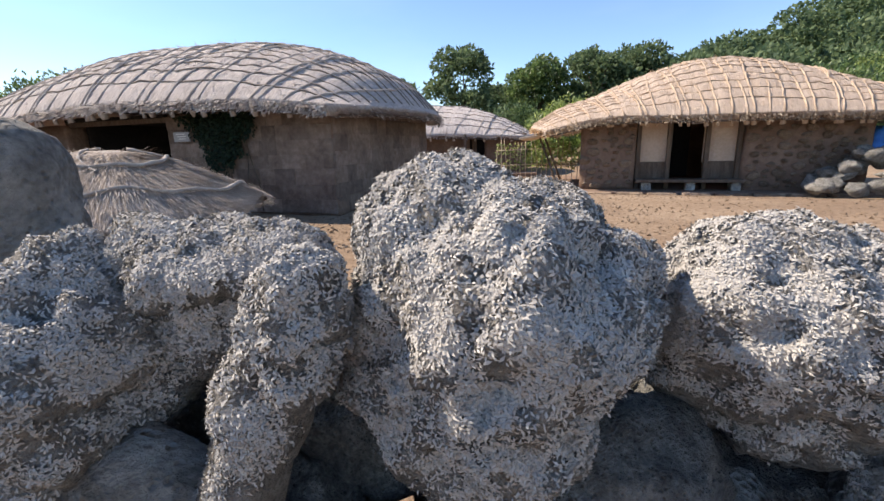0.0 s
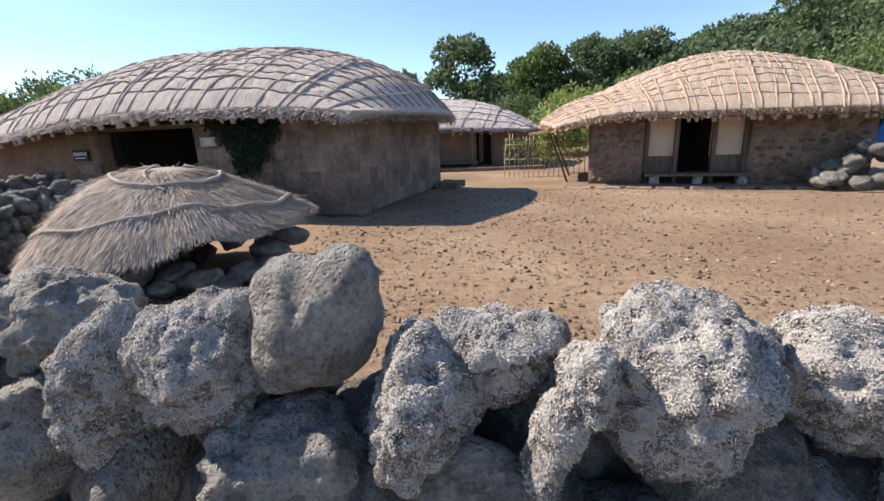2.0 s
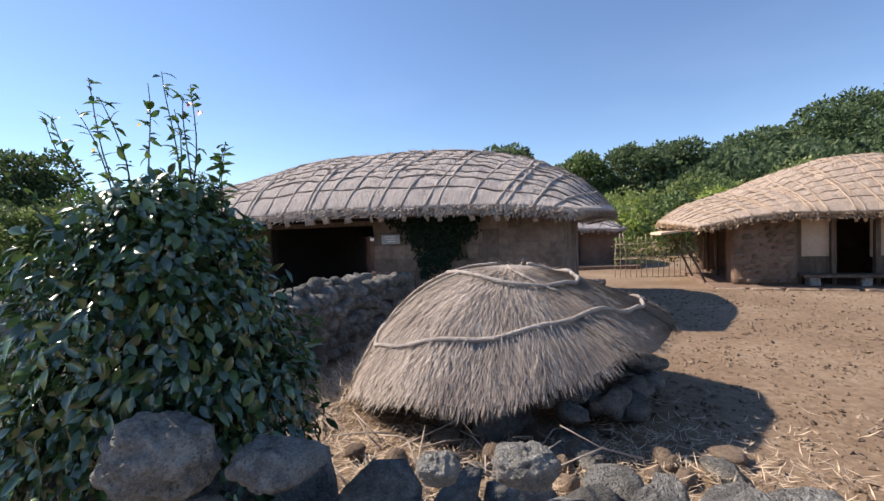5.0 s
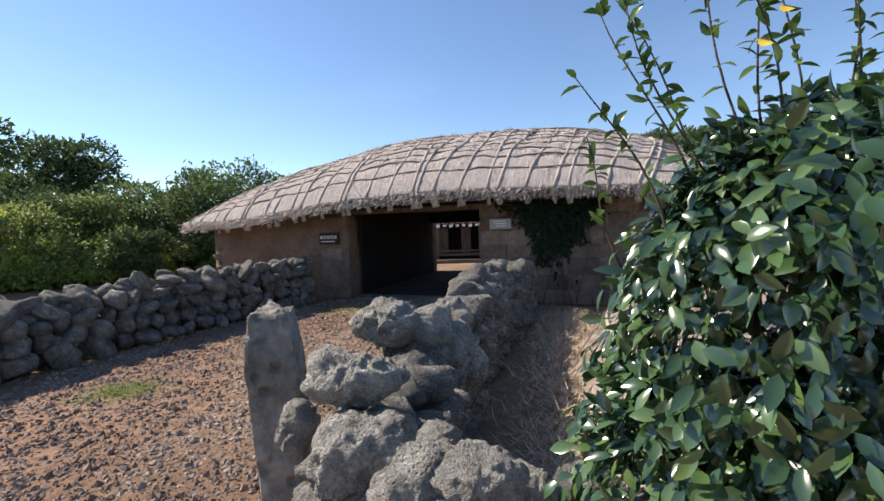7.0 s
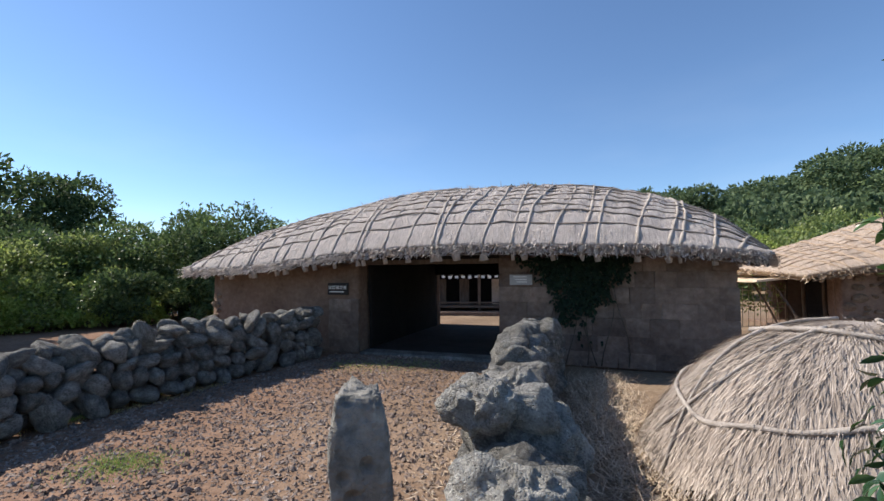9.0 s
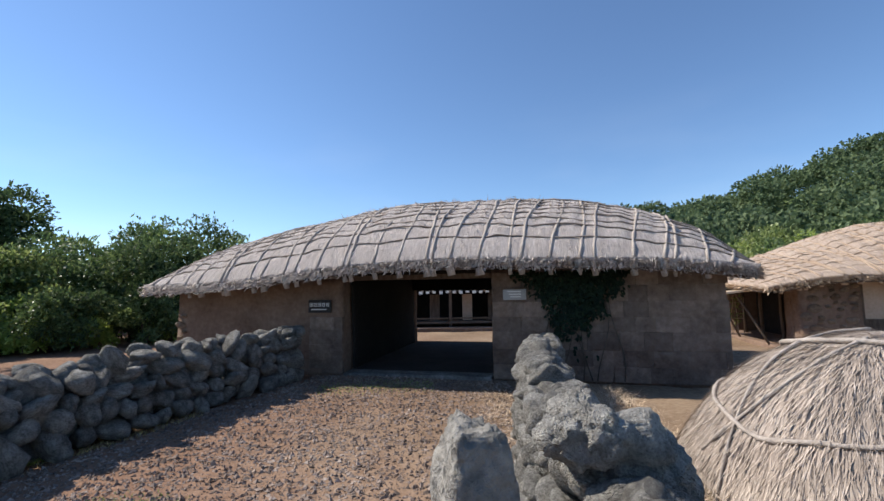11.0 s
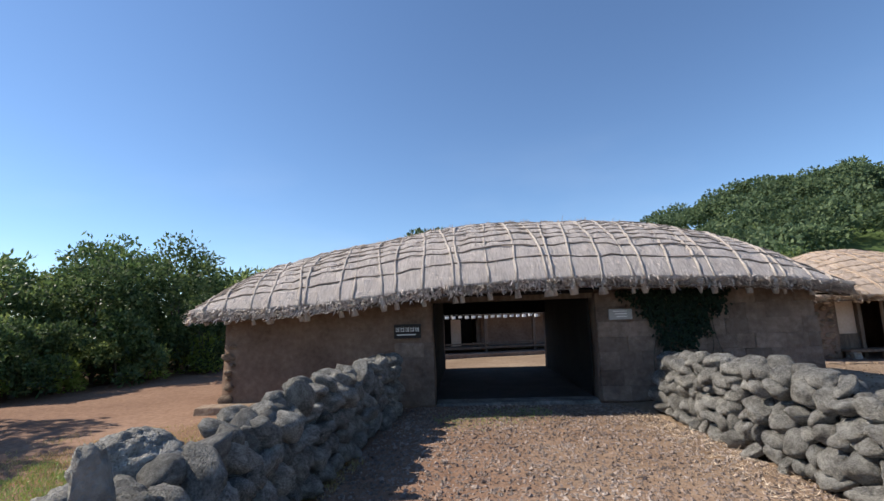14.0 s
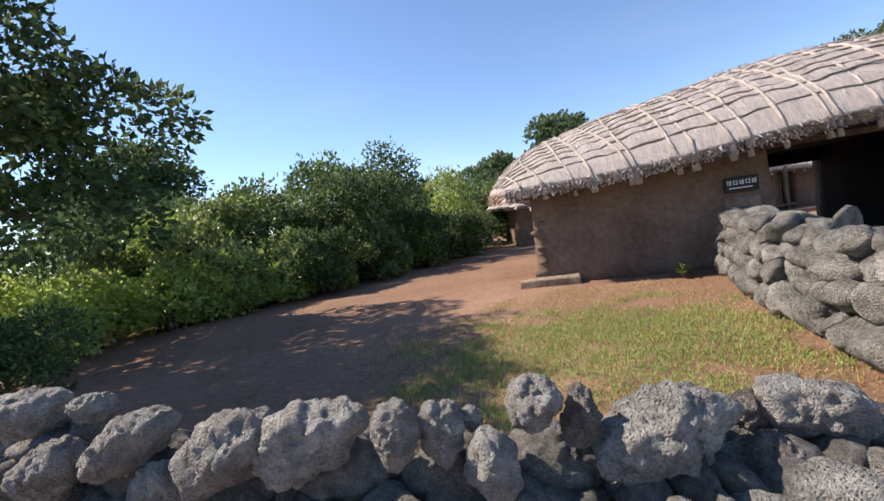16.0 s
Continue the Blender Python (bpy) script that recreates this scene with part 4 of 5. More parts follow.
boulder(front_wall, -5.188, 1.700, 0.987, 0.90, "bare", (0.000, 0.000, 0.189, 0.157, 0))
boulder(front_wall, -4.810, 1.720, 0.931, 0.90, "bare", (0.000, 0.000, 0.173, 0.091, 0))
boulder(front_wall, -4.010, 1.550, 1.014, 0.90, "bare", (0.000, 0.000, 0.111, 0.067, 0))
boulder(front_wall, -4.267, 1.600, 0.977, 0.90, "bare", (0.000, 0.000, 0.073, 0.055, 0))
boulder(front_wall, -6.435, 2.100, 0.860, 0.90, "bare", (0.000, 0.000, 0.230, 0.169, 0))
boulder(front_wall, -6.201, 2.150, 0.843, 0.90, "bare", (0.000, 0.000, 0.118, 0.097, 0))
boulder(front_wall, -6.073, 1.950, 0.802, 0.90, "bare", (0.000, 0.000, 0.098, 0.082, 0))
boulder(front_wall, 1.25, 0.50, 0.98, 0.9, "lichen", (0.0, 0.0, 0.20, 0.16, 0))
# stones in the heart of the wall, coloured dark for the shade in its gaps
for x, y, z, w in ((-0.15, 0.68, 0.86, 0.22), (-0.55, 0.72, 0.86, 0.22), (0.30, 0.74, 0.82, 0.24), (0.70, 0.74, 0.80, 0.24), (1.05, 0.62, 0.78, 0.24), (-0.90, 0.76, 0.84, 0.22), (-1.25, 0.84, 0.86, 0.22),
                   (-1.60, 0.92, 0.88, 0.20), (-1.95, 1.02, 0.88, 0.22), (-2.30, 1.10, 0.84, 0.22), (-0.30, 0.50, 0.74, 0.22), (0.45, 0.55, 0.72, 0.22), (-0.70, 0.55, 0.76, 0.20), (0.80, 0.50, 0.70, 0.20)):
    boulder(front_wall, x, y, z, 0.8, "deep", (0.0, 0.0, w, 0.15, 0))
right_wall = stone_wall("alley_stone_wall", [(-6.75, 2.4), (-6.6, 4.4), (-6.15, 6.4), (-5.35, 8.95)], [0.8, 0.95, 1.05, 0.95], 0.62, 0.26,
                        "dry wall of rounded grey basalt stones beside the gravel alley", seed=11)
left_wall = stone_wall("alley_stone_wall", [(-12.15, 5.1), (-11.6, 6.9), (-10.95, 8.6), (-10.0, 10.5)], [0.85, 0.93, 0.95, 0.95], 0.62, 0.33,
                       "dry wall of rounded grey basalt stones leading to the gate", seed=12)
corner_wall = stone_wall("front_stone_wall", [(-12.3, 4.9), (-13.2, 4.85), (-14.5, 4.75), (-15.6, 5.0), (-16.6, 5.35), (-18.6, 6.3)], [0.76, 0.74, 0.80, 0.85, 0.86, 0.8], 0.5, 0.19,
                         "dry wall of pitted grey basalt along the lane", seed=13, meshes=FINE,
                         keep=lambda x, y, z: not (-16.6 < x < -12.4 and z > 0.62))

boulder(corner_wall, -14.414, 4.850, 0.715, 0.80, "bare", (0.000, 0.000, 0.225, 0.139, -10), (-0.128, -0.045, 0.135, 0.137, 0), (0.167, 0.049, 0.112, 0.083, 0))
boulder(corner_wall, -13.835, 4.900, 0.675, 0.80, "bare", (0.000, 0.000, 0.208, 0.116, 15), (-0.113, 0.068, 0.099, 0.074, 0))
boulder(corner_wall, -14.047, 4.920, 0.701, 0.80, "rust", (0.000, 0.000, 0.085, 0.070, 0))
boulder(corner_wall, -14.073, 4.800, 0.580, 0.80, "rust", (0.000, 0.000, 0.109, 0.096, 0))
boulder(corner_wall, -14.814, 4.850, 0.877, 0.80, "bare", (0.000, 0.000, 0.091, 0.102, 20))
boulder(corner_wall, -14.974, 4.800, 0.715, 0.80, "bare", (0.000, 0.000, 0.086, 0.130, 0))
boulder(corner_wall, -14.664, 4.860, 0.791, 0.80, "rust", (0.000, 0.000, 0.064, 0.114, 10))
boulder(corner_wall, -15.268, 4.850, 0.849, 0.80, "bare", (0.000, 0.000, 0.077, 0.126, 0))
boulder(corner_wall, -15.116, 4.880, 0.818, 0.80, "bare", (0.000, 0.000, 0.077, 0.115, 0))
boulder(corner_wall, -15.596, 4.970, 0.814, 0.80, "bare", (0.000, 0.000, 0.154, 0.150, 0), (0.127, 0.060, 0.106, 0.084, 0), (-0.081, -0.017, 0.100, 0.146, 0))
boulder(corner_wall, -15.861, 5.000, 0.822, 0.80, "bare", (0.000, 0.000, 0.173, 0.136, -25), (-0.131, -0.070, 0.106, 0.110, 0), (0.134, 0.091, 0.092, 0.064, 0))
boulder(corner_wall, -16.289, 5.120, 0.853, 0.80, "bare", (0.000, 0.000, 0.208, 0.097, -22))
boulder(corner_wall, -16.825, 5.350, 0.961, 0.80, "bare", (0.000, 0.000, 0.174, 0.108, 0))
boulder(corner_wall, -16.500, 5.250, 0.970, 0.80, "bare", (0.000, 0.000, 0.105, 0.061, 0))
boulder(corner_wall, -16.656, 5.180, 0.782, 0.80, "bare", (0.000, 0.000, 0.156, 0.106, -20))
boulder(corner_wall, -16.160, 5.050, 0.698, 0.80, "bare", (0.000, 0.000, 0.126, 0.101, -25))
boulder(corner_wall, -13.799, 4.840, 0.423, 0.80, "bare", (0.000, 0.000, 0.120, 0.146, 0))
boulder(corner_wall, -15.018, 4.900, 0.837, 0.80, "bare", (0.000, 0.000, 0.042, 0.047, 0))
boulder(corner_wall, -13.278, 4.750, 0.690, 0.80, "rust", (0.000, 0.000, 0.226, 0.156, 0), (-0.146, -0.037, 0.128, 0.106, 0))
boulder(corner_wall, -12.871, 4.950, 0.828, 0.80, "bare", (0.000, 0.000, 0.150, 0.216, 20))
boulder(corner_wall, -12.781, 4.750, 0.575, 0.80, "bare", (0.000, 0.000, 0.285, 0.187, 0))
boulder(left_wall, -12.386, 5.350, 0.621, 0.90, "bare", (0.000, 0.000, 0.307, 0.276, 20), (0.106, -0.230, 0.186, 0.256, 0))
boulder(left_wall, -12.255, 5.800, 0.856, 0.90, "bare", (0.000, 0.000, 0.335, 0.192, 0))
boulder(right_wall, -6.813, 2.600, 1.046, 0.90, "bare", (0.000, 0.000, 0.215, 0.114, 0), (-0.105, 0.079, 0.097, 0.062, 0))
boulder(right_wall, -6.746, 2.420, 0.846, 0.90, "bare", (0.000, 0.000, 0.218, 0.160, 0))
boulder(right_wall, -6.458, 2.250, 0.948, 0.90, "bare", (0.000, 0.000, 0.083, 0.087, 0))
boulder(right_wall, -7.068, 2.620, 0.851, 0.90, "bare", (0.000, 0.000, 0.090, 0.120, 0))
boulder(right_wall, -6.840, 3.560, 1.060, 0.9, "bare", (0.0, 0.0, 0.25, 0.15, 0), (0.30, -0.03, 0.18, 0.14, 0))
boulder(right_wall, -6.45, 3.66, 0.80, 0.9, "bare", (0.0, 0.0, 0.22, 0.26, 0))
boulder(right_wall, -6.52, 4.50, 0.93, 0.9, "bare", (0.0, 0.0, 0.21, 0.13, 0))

# backing stones whose dark colour stands for shade between the front ones
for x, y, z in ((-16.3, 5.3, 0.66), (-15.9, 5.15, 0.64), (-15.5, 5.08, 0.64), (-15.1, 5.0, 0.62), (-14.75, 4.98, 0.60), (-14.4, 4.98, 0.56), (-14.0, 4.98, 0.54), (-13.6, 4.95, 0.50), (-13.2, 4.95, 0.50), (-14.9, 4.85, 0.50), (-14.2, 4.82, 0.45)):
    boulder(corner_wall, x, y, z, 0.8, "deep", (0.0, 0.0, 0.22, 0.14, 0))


def standing_stone(x, y, top, w, depth, ry, rz, seed):
    """A tall squared stone with a rounded head and a hole or two worn into its side."""
    D, F = BALLS[5]
    k = 0.42
    S = np.sign(D) * np.abs(D) ** k
    S /= np.max(np.abs(S), axis=1)[:, None] ** 0.6
    S[:, :2] *= (1 - 0.30 * smoothstep(0.45, 1.0, S[:, 2]) ** 2)[:, None] * (1 + 0.10 * S[:, 2:3])
    r = 1 + 0.05 * fbm(S * np.array((1, 1, 3)), 2.4, 4, seed)
    for hz_ in (0.35, -0.2):
        r -= 0.35 * np.exp(-(((S[:, 0] - 0.85) / 0.25) ** 2 + ((S[:, 2] - hz_) / 0.07) ** 2 + (S[:, 1] / 0.4) ** 2))
    me = mesh_np("standing_stone", S * r[:, None] * np.array((w / 2, depth / 2, top / 2 + 0.1)), F, M_STONE, True)
    ob = link("standing_stone", me, None, pose(x, y, top / 2 - 0.1, 0, ry, rz))
    return tagged(ob, "tall upright grey basalt gate stone", "standing stone", "gate stones")


standing_stone(-7.41, 3.24, 1.24, 0.26, 0.32, -2, 12, 3)
standing_stone(-12.0, 4.85, 1.2, 0.15, 0.20, -6, 20, 4)

# ---- straw stack ----
stack = thing("straw_stack", pose(-3.6, 4.85, 0), "low round straw stack with a roped thatch cap", "straw stack")
def stack_at(a, r):
    """A point of the cap: a is the turn, r from the top (0) to the eave (1)."""
    a, r = np.asarray(a, dtype=float), np.asarray(r, dtype=float)
    R = 1.64 - 0.14 * np.cos(a) + 0.05 * np.sin(3 * a + 1)
    low = 0.47 + 0.28 * np.cos(a + 0.15) + 0.045 * np.sin(5 * a + 0.6) + 0.03 * np.sin(11 * a)
    z = low + (1.34 - low) * (1 - r ** (2.15 - 0.6 * np.cos(a)))
    return np.stack((R * r * np.cos(a), R * 0.80 * r * np.sin(a), z), -1)
aa, rr = np.meshgrid(np.linspace(0, 2 * np.pi, 72), np.linspace(0.01, 1, 26), indexing="ij")
capv = stack_at(aa, rr)
under = stack_at(aa, rr * 0.96) - np.array((0, 0, 0.12))
sv = np.concatenate((capv.reshape(-1, 3), under.reshape(-1, 3)))
sf = np.concatenate((grid_faces(72, 26), grid_faces(72, 26, 72 * 26, True)))
cap = link("cap", mesh_np("cap", sv, sf, M_STRAW_OLD, True), stack, label="bleached straw thatch cap")
n = 34000
sa, sr = rng.uniform(0, 2 * np.pi, n), np.sqrt(rng.uniform(0.01, 1, n))
sr[-7000:] = rng.uniform(0.92, 1.0, 7000)
A, B = stack_at(sa, sr), stack_at(sa, sr + 0.05)
dn = unit(B - A)
dn = unit(dn + 0.13 * rng.standard_normal((n, 3)) + np.array((0, 0, 0.06)))
V1, F1 = blades(A, dn, unit(np.cross(dn, np.array((0.2, 0.1, 1.0)) + 0 * dn)), np.where(sr > 0.88, rng.uniform(0.05, 0.16, n), rng.uniform(0.12, 0.3, n)), rng.uniform(0.0035, 0.009, n), 0.08)
tagged(link("straw", mesh_np("straw", V1, F1, M_STRAW_OLD), cap), kind="stuff")
for turn, r_in, r_out, swing in ((2.7, 0.1, 1.0, 0.5), (3.6, 0.3, 0.95, -0.6), (-1.9, 0.15, 0.55, 0.7), (0.4, 0.1, 1.0, 0.4)):
    q = np.linspace(0, 1, 24)
    bar("rope", stack_at(turn + swing * q, r_in + (r_out - r_in) * q) + np.array((0, 0, 0.025)), 0.014, M_ROPE, cap, sides=5, wob=0.2)
for r0, wob in ((0.42, 0.07), (0.80, 0.05)):
    a = np.linspace(0, 2 * np.pi, 60)
    bar("rope", stack_at(a, r0 + wob * np.sin(2 * a + r0 * 9)) + np.array((0, 0, 0.03)), 0.02, M_ROPE, cap, sides=6, wob=0.15)
for i in range(46):
    a = rng.uniform(0, 6.28)
    R = rng.uniform(1.0, 1.3)
    placed(stack, STONES[i % 14], -3.6 + R * math.cos(a), 4.85 + 0.80 * R * math.sin(a), rng.uniform(0.05, 0.4), rng.uniform(0.25, 0.5), rng.uniform(0.25, 0.4), rng.uniform(0.2, 0.3), rz=math.degrees(a))

# ---- camellia ----
camellia = thing("camellia_bush", pose(-5.45, 2.12, 0), "glossy dark green camellia bush with tall young shoots", "bush")
lob = [(0, 0, 1.25, 0.50, 0.46, 0.66), (-0.2, -0.05, 0.8, 0.42, 0.40, 0.5), (0.2, 0.05, 0.85, 0.42, 0.4, 0.5), (0.02, 0, 1.6, 0.34, 0.32, 0.34), (0, 0, 0.45, 0.42, 0.4, 0.4)]
n = 13500
P, d = crown_points(lob, n, 0.36)
up = unit(d * 0.7 + np.array((0, 0, -0.8)) + 0.45 * rng.standard_normal((n, 3)))
side = unit(np.cross(up, d + 0.35 * rng.standard_normal((n, 3))))
V1, F1 = oval_leaves(P, up, side, rng.uniform(0.048, 0.082, n), rng.uniform(0.024, 0.038, n), 0.16, 0.25)
link("foliage", mesh_np("foliage", V1, F1, M_CAMELLIA, True), camellia, label="glossy dark leaves")
SHOOTS = ((-0.36, -0.05, 1.74, -0.22, 0.0, 0.46), (-0.28, 0, 1.85, -0.2, 0.05, 0.62), (-0.22, 0.05, 1.9, -0.22, -0.03, 0.55), (-0.1, 0.0, 1.92, -0.18, 0.0, 0.75),
          (-0.02, 0.05, 1.95, -0.08, 0.04, 0.72), (0.1, 0, 1.92, 0.0, -0.02, 0.52), (0.12, 0.0, 1.92, 0.04, 0.05, 0.72), (0.14, -0.05, 1.9, 0.06, 0.0, 0.62),
          (0.30, 0.0, 1.78, 0.02, 0.0, 0.45), (0.52, 0.1, 1.2, 0.14, -0.05, 0.30), (-0.40, 0.1, 1.66, -0.16, 0.02, 0.4), (-0.16, 0.08, 1.9, -0.30, 0.05, 0.66), (-0.06, -0.04, 1.93, -0.12, 0.0, 0.60),
          (0.04, 0.06, 1.93, -0.03, 0.05, 0.84), (0.22, 0.03, 1.85, 0.10, 0.0, 0.42))
for i, (x, y, z, dx, dy, dz) in enumerate(SHOOTS):
    t = np.linspace(0, 1, 9)
    path = np.stack((x + dx * t + 0.03 * np.sin(t * 4 + i), y + dy * t, z - 0.2 + (dz * 0.62 + 0.2) * t ** 0.9), -1)
    shoot = bar("shoot", path, 0.0042, M_BARK, camellia, sides=5, taper=0.4)
    k = 19
    tt = np.sort(rng.uniform(0.35, 1.0, k))
    base = np.stack([np.interp(tt, t, path[:, c]) for c in range(3)], -1)
    up = unit(np.stack((rng.uniform(-1, 1, k), rng.uniform(-1, 1, k), rng.uniform(-0.3, 0.9, k)), -1))
    side = unit(np.cross(up, rng.standard_normal((k, 3)) * 0.5 + np.array((0, 0, 1.0))))
    V1, F1 = oval_leaves(base, up, side, rng.uniform(0.035, 0.065, k), rng.uniform(0.016, 0.026, k), 0.2, 0.4)
    link("leaves", mesh_np("leaves", V1, F1, M_SHOOT, True), shoot, label="young leaves")
for name, mat_, x, y, z in (("red_leaf", M_RED, 0.17, -0.02, 2.27), ("red_leaf", M_RED, 0.20, 0.0, 2.24), ("yellow_leaf", M_YELLOW, -0.18, -0.1, 2.08), ("yellow_leaf", M_YELLOW, -0.06, 0.0, 2.2)):
    V1, F1 = oval_leaves(np.array([(x, y, z)]), np.array([(0.55, -0.45, -0.7)]), np.array([(0.75, 0.1, 0.55)]), np.array([0.05 if name == "red_leaf" else 0.04]), np.array([0.034 if name == "red_leaf" else 0.024]), 0.2, 0.3)
    link(name, mesh_np(name, V1, F1, mat_, True), camellia)
for i in range(5):
    a = i * 1.3
    bar("stem", [(0.1 * math.cos(a) * s, 0.1 * math.sin(a) * s, 1.4 * s) for s in np.linspace(0, 1, 5)], 0.022, M_BARK, camellia, taper=0.5)


# ---- boards on the gate house ----
def on_gate(s, d, z):
    return gate_house.matrix_basis @ Matrix.Translation((s, d, z))


sign = thing("house_sign", on_gate(0.26, -0.06, 1.42), "dark wooden name board with white lettering", "sign")
part("board", box_bm(-0.26, 0.26, -0.02, 0.02, -0.135, 0.135, 0.008), M_SIGN, sign)
for i in range(5):
    x = -0.19 + 0.095 * i
    strokes = [(x - 0.034, x - 0.022, 0.01, 0.075), (x - 0.034, x + 0.02, -0.002, 0.010), (x + 0.018, x + 0.030, -0.01, 0.08)]
    strokes += [(x - 0.02, x + 0.02, 0.05, 0.062)] if i % 2 else [(x - 0.01, x + 0.012, 0.026, 0.06)]
    for x0, x1, z0, z1 in strokes:
        part("stroke", box_bm(x0, x1, -0.026, -0.021, z0, z1, 0), M_WHITE, sign)
part("stroke", box_bm(-0.2, 0.16, -0.026, -0.021, -0.075, -0.055, 0), M_WHITE, sign, "thin white line")
notice = thing("notice_board", on_gate(4.34, -0.03, 1.62), "small pale grey notice plate on the gate pier", "sign")
part("plate", box_bm(-0.22, 0.22, -0.015, 0.015, -0.1, 0.1, 0.006), M_GREYBOARD, notice)
for i in range(3):
    part("line", box_bm(-0.14 + 0.03 * i, 0.12, -0.02, -0.016, 0.05 - 0.05 * i, 0.066 - 0.05 * i, 0), M_WHITE, notice)

# ---- leaf mat on the front wall ----
ivy = thing("ivy", on_gate(5.35, -0.02, 0.0), "dark green leaves matted over the mud wall", "ivy")
# near-black leaves and stems covering a triangular patch of the wall
n = 9000
ix, iz = rng.uniform(-1.15, 1.25, n), 2.06 - 2.0 * rng.uniform(0, 1, n)
# thick under the eave, narrowing to a point
half = 0.22 + 0.85 * np.clip((iz - 0.85) / 1.15, 0, 1) + 0.22 * fbm(np.stack((ix, iz), -1), 3.2, 3, 21)
mat_leaves = rng.uniform(0, 1, n) < np.clip((half - np.abs(ix - 0.05)) / 0.35, 0, 1) * np.clip((iz - 0.35) / 0.6, 0, 1)
ix, iz = ix[mat_leaves], iz[mat_leaves]
P = np.stack((ix, -0.03 - rng.uniform(0, 0.05, len(ix)), iz), -1)
up = unit(np.stack((rng.normal(0, 0.6, len(ix)), rng.normal(-0.45, 0.2, len(ix)), rng.normal(-0.6, 0.5, len(ix))), -1))
side = unit(np.cross(up, np.array((0, -1, 0.2)) + 0.3 * rng.standard_normal((len(ix), 3))))
V1, F1 = oval_leaves(P, up, side, rng.uniform(0.05, 0.09, len(ix)), rng.uniform(0.04, 0.065, len(ix)))
link("wall_leaves", mesh_np("wall_leaves", V1, F1, M_WALL_LEAF), ivy)
for x0 in (-0.35, -0.1, 0.1, 0.3, 0.55, 0.8):
    bar("vine", [(x0 + 0.12 * math.sin(q * 5 + x0 * 9), -0.015, 0.05 + 1.9 * q) for q in np.linspace(0, 1, 9)], 0.012, M_BARK, ivy, taper=0.5)

# ---- corner steps ----
for s0, s1, d0, d1, lab in ((-3.75, -2.6, -0.32, -0.02, "low block of rough stone at the wall corner"), (8.05, 8.75, 4.6, 5.6, "low block of rough stone at the back corner")):
    st = part("stone_block", box_bm(s0, s1, d0, d1, -0.06, 0.15, 0.03, 0.03, 3), M_RUBBLE, None, "", gate_house.matrix_basis.copy())
    tagged(st, lab, "stone block", "corner blocks")

# ---- lean-to beside the second house ----
for d in (1.2, 2.4, 3.6):
    bar("lean_to_post", [(0.15, d, 0.0), (0.12, d, 0.9), (0.14, d, 1.75)], 0.05, M_WOOD, yard_house, sides=8, wob=0.05)
aw = part("awning", box_bm(-1.65, -0.2, 0.35, 3.2, 1.50, 1.56, 0.01, 0.03, 3), M_STRAW_NEW, yard_house, "propped-up awning of boards and straw")
for v in aw.data.vertices:
    v.co.z += 0.14 * (v.co.x + 1.0)
for d, lean in ((0.75, 0.35), (2.4, 0.2)):
    bar("prop", [(-0.55, d - lean, 0.05), (-0.85, d - 0.1, 0.8), (-1.15, d + 0.15, 1.5)], 0.03, M_WOOD, yard_house, "crooked wooden prop", sides=7, wob=0.1)
for i in range(9):
    x = -0.55 + 0.72 * i
    part("kerb_stone", box_bm(x, x + 0.62, -0.75, -0.52, -0.12, 0.09, 0.04, 0.03, 1), M_RUBBLE, yard_house)

# ---- front of the main house ----
for x in (2.5, 4.3, 6.1, 8.2, 9.9):
    part("post", box_bm(x, x + 0.12, -0.75, -0.62, 0.1, 1.75, 0.012), M_WOOD, main_house)
part("porch_floor", box_bm(1.9, 10.2, -0.8, 0.1, 0.28, 0.36, 0.01), M_WOOD, main_house, "long plank porch")
part("porch_rail", box_bm(1.9, 8.2, -0.82, -0.76, 0.46, 0.52, 0.01), M_WOOD, main_house)
# dark sheet behind the porch paints the gloom of the room
part("room_shade_sheet", box_bm(2.4, 6.2, 1.6, 1.7, 0.0, 1.75, 0), M_INTERIOR_SHADE, main_house)
for x in (2.5, 3.5, 4.9, 6.0):
    part("panel", box_bm(x, x + 0.42, 0.1, 0.16, 0.36, 1.45, 0.01), M_PLASTER if x == 4.9 else M_WOOD, main_house, "plank or papered panel")
# dark sheet for the shade inside the doorway, then the plank door
part("doorway_panel", box_bm(10.15, 10.8, 0.55, 0.6, 0.2, 1.6, 0.01), M_INTERIOR_SHADE, main_house)
part("doorway_panel", box_bm(10.25, 10.45, 0.2, 0.24, 0.25, 1.55, 0.01), M_WOOD, main_house, "half-open plank door")
part("terrace", box_bm(-0.3, 12.9, -1.3, 5.2, -0.2, 0.14, 0.03), M_MUD, main_house)

# white bars added under the eave in place of its sunlit straw fringe
for i in range(30):
    x = 0.4 + 0.27 * i
    part("fringe_tip", box_bm(x, x + 0.13, -1.02, -0.9, 1.50 + 0.02 * math.sin(i * 2.3), 1.60, 0.01, 0.01, 1), M_WHITE, main_house, "white bar added for the sunlit eave fringe" if i == 0 else "")

# ---- bamboo fence behind the yard ----
fence = thing("bamboo_fence", pose(2.2, 18.2, -0.28, rz=-12), "thin bamboo trellis fence with yellowing vines", "fence")
for i in range(17):
    x = 0.2 * i
    bar("pole", [(x, 0, -0.05), (x + rng.uniform(-0.06, 0.06), 0, 0.8), (x + rng.uniform(-0.1, 0.1), 0, rng.uniform(1.4, 1.8))], 0.014, M_STRAW_NEW, fence, sides=5)
for z in (0.7, 1.3):
    bar("rail", [(0, 0.02, z), (1.6, 0.02, z + 0.04), (3.2, 0.02, z)], 0.016, M_STRAW_NEW, fence, sides=5)
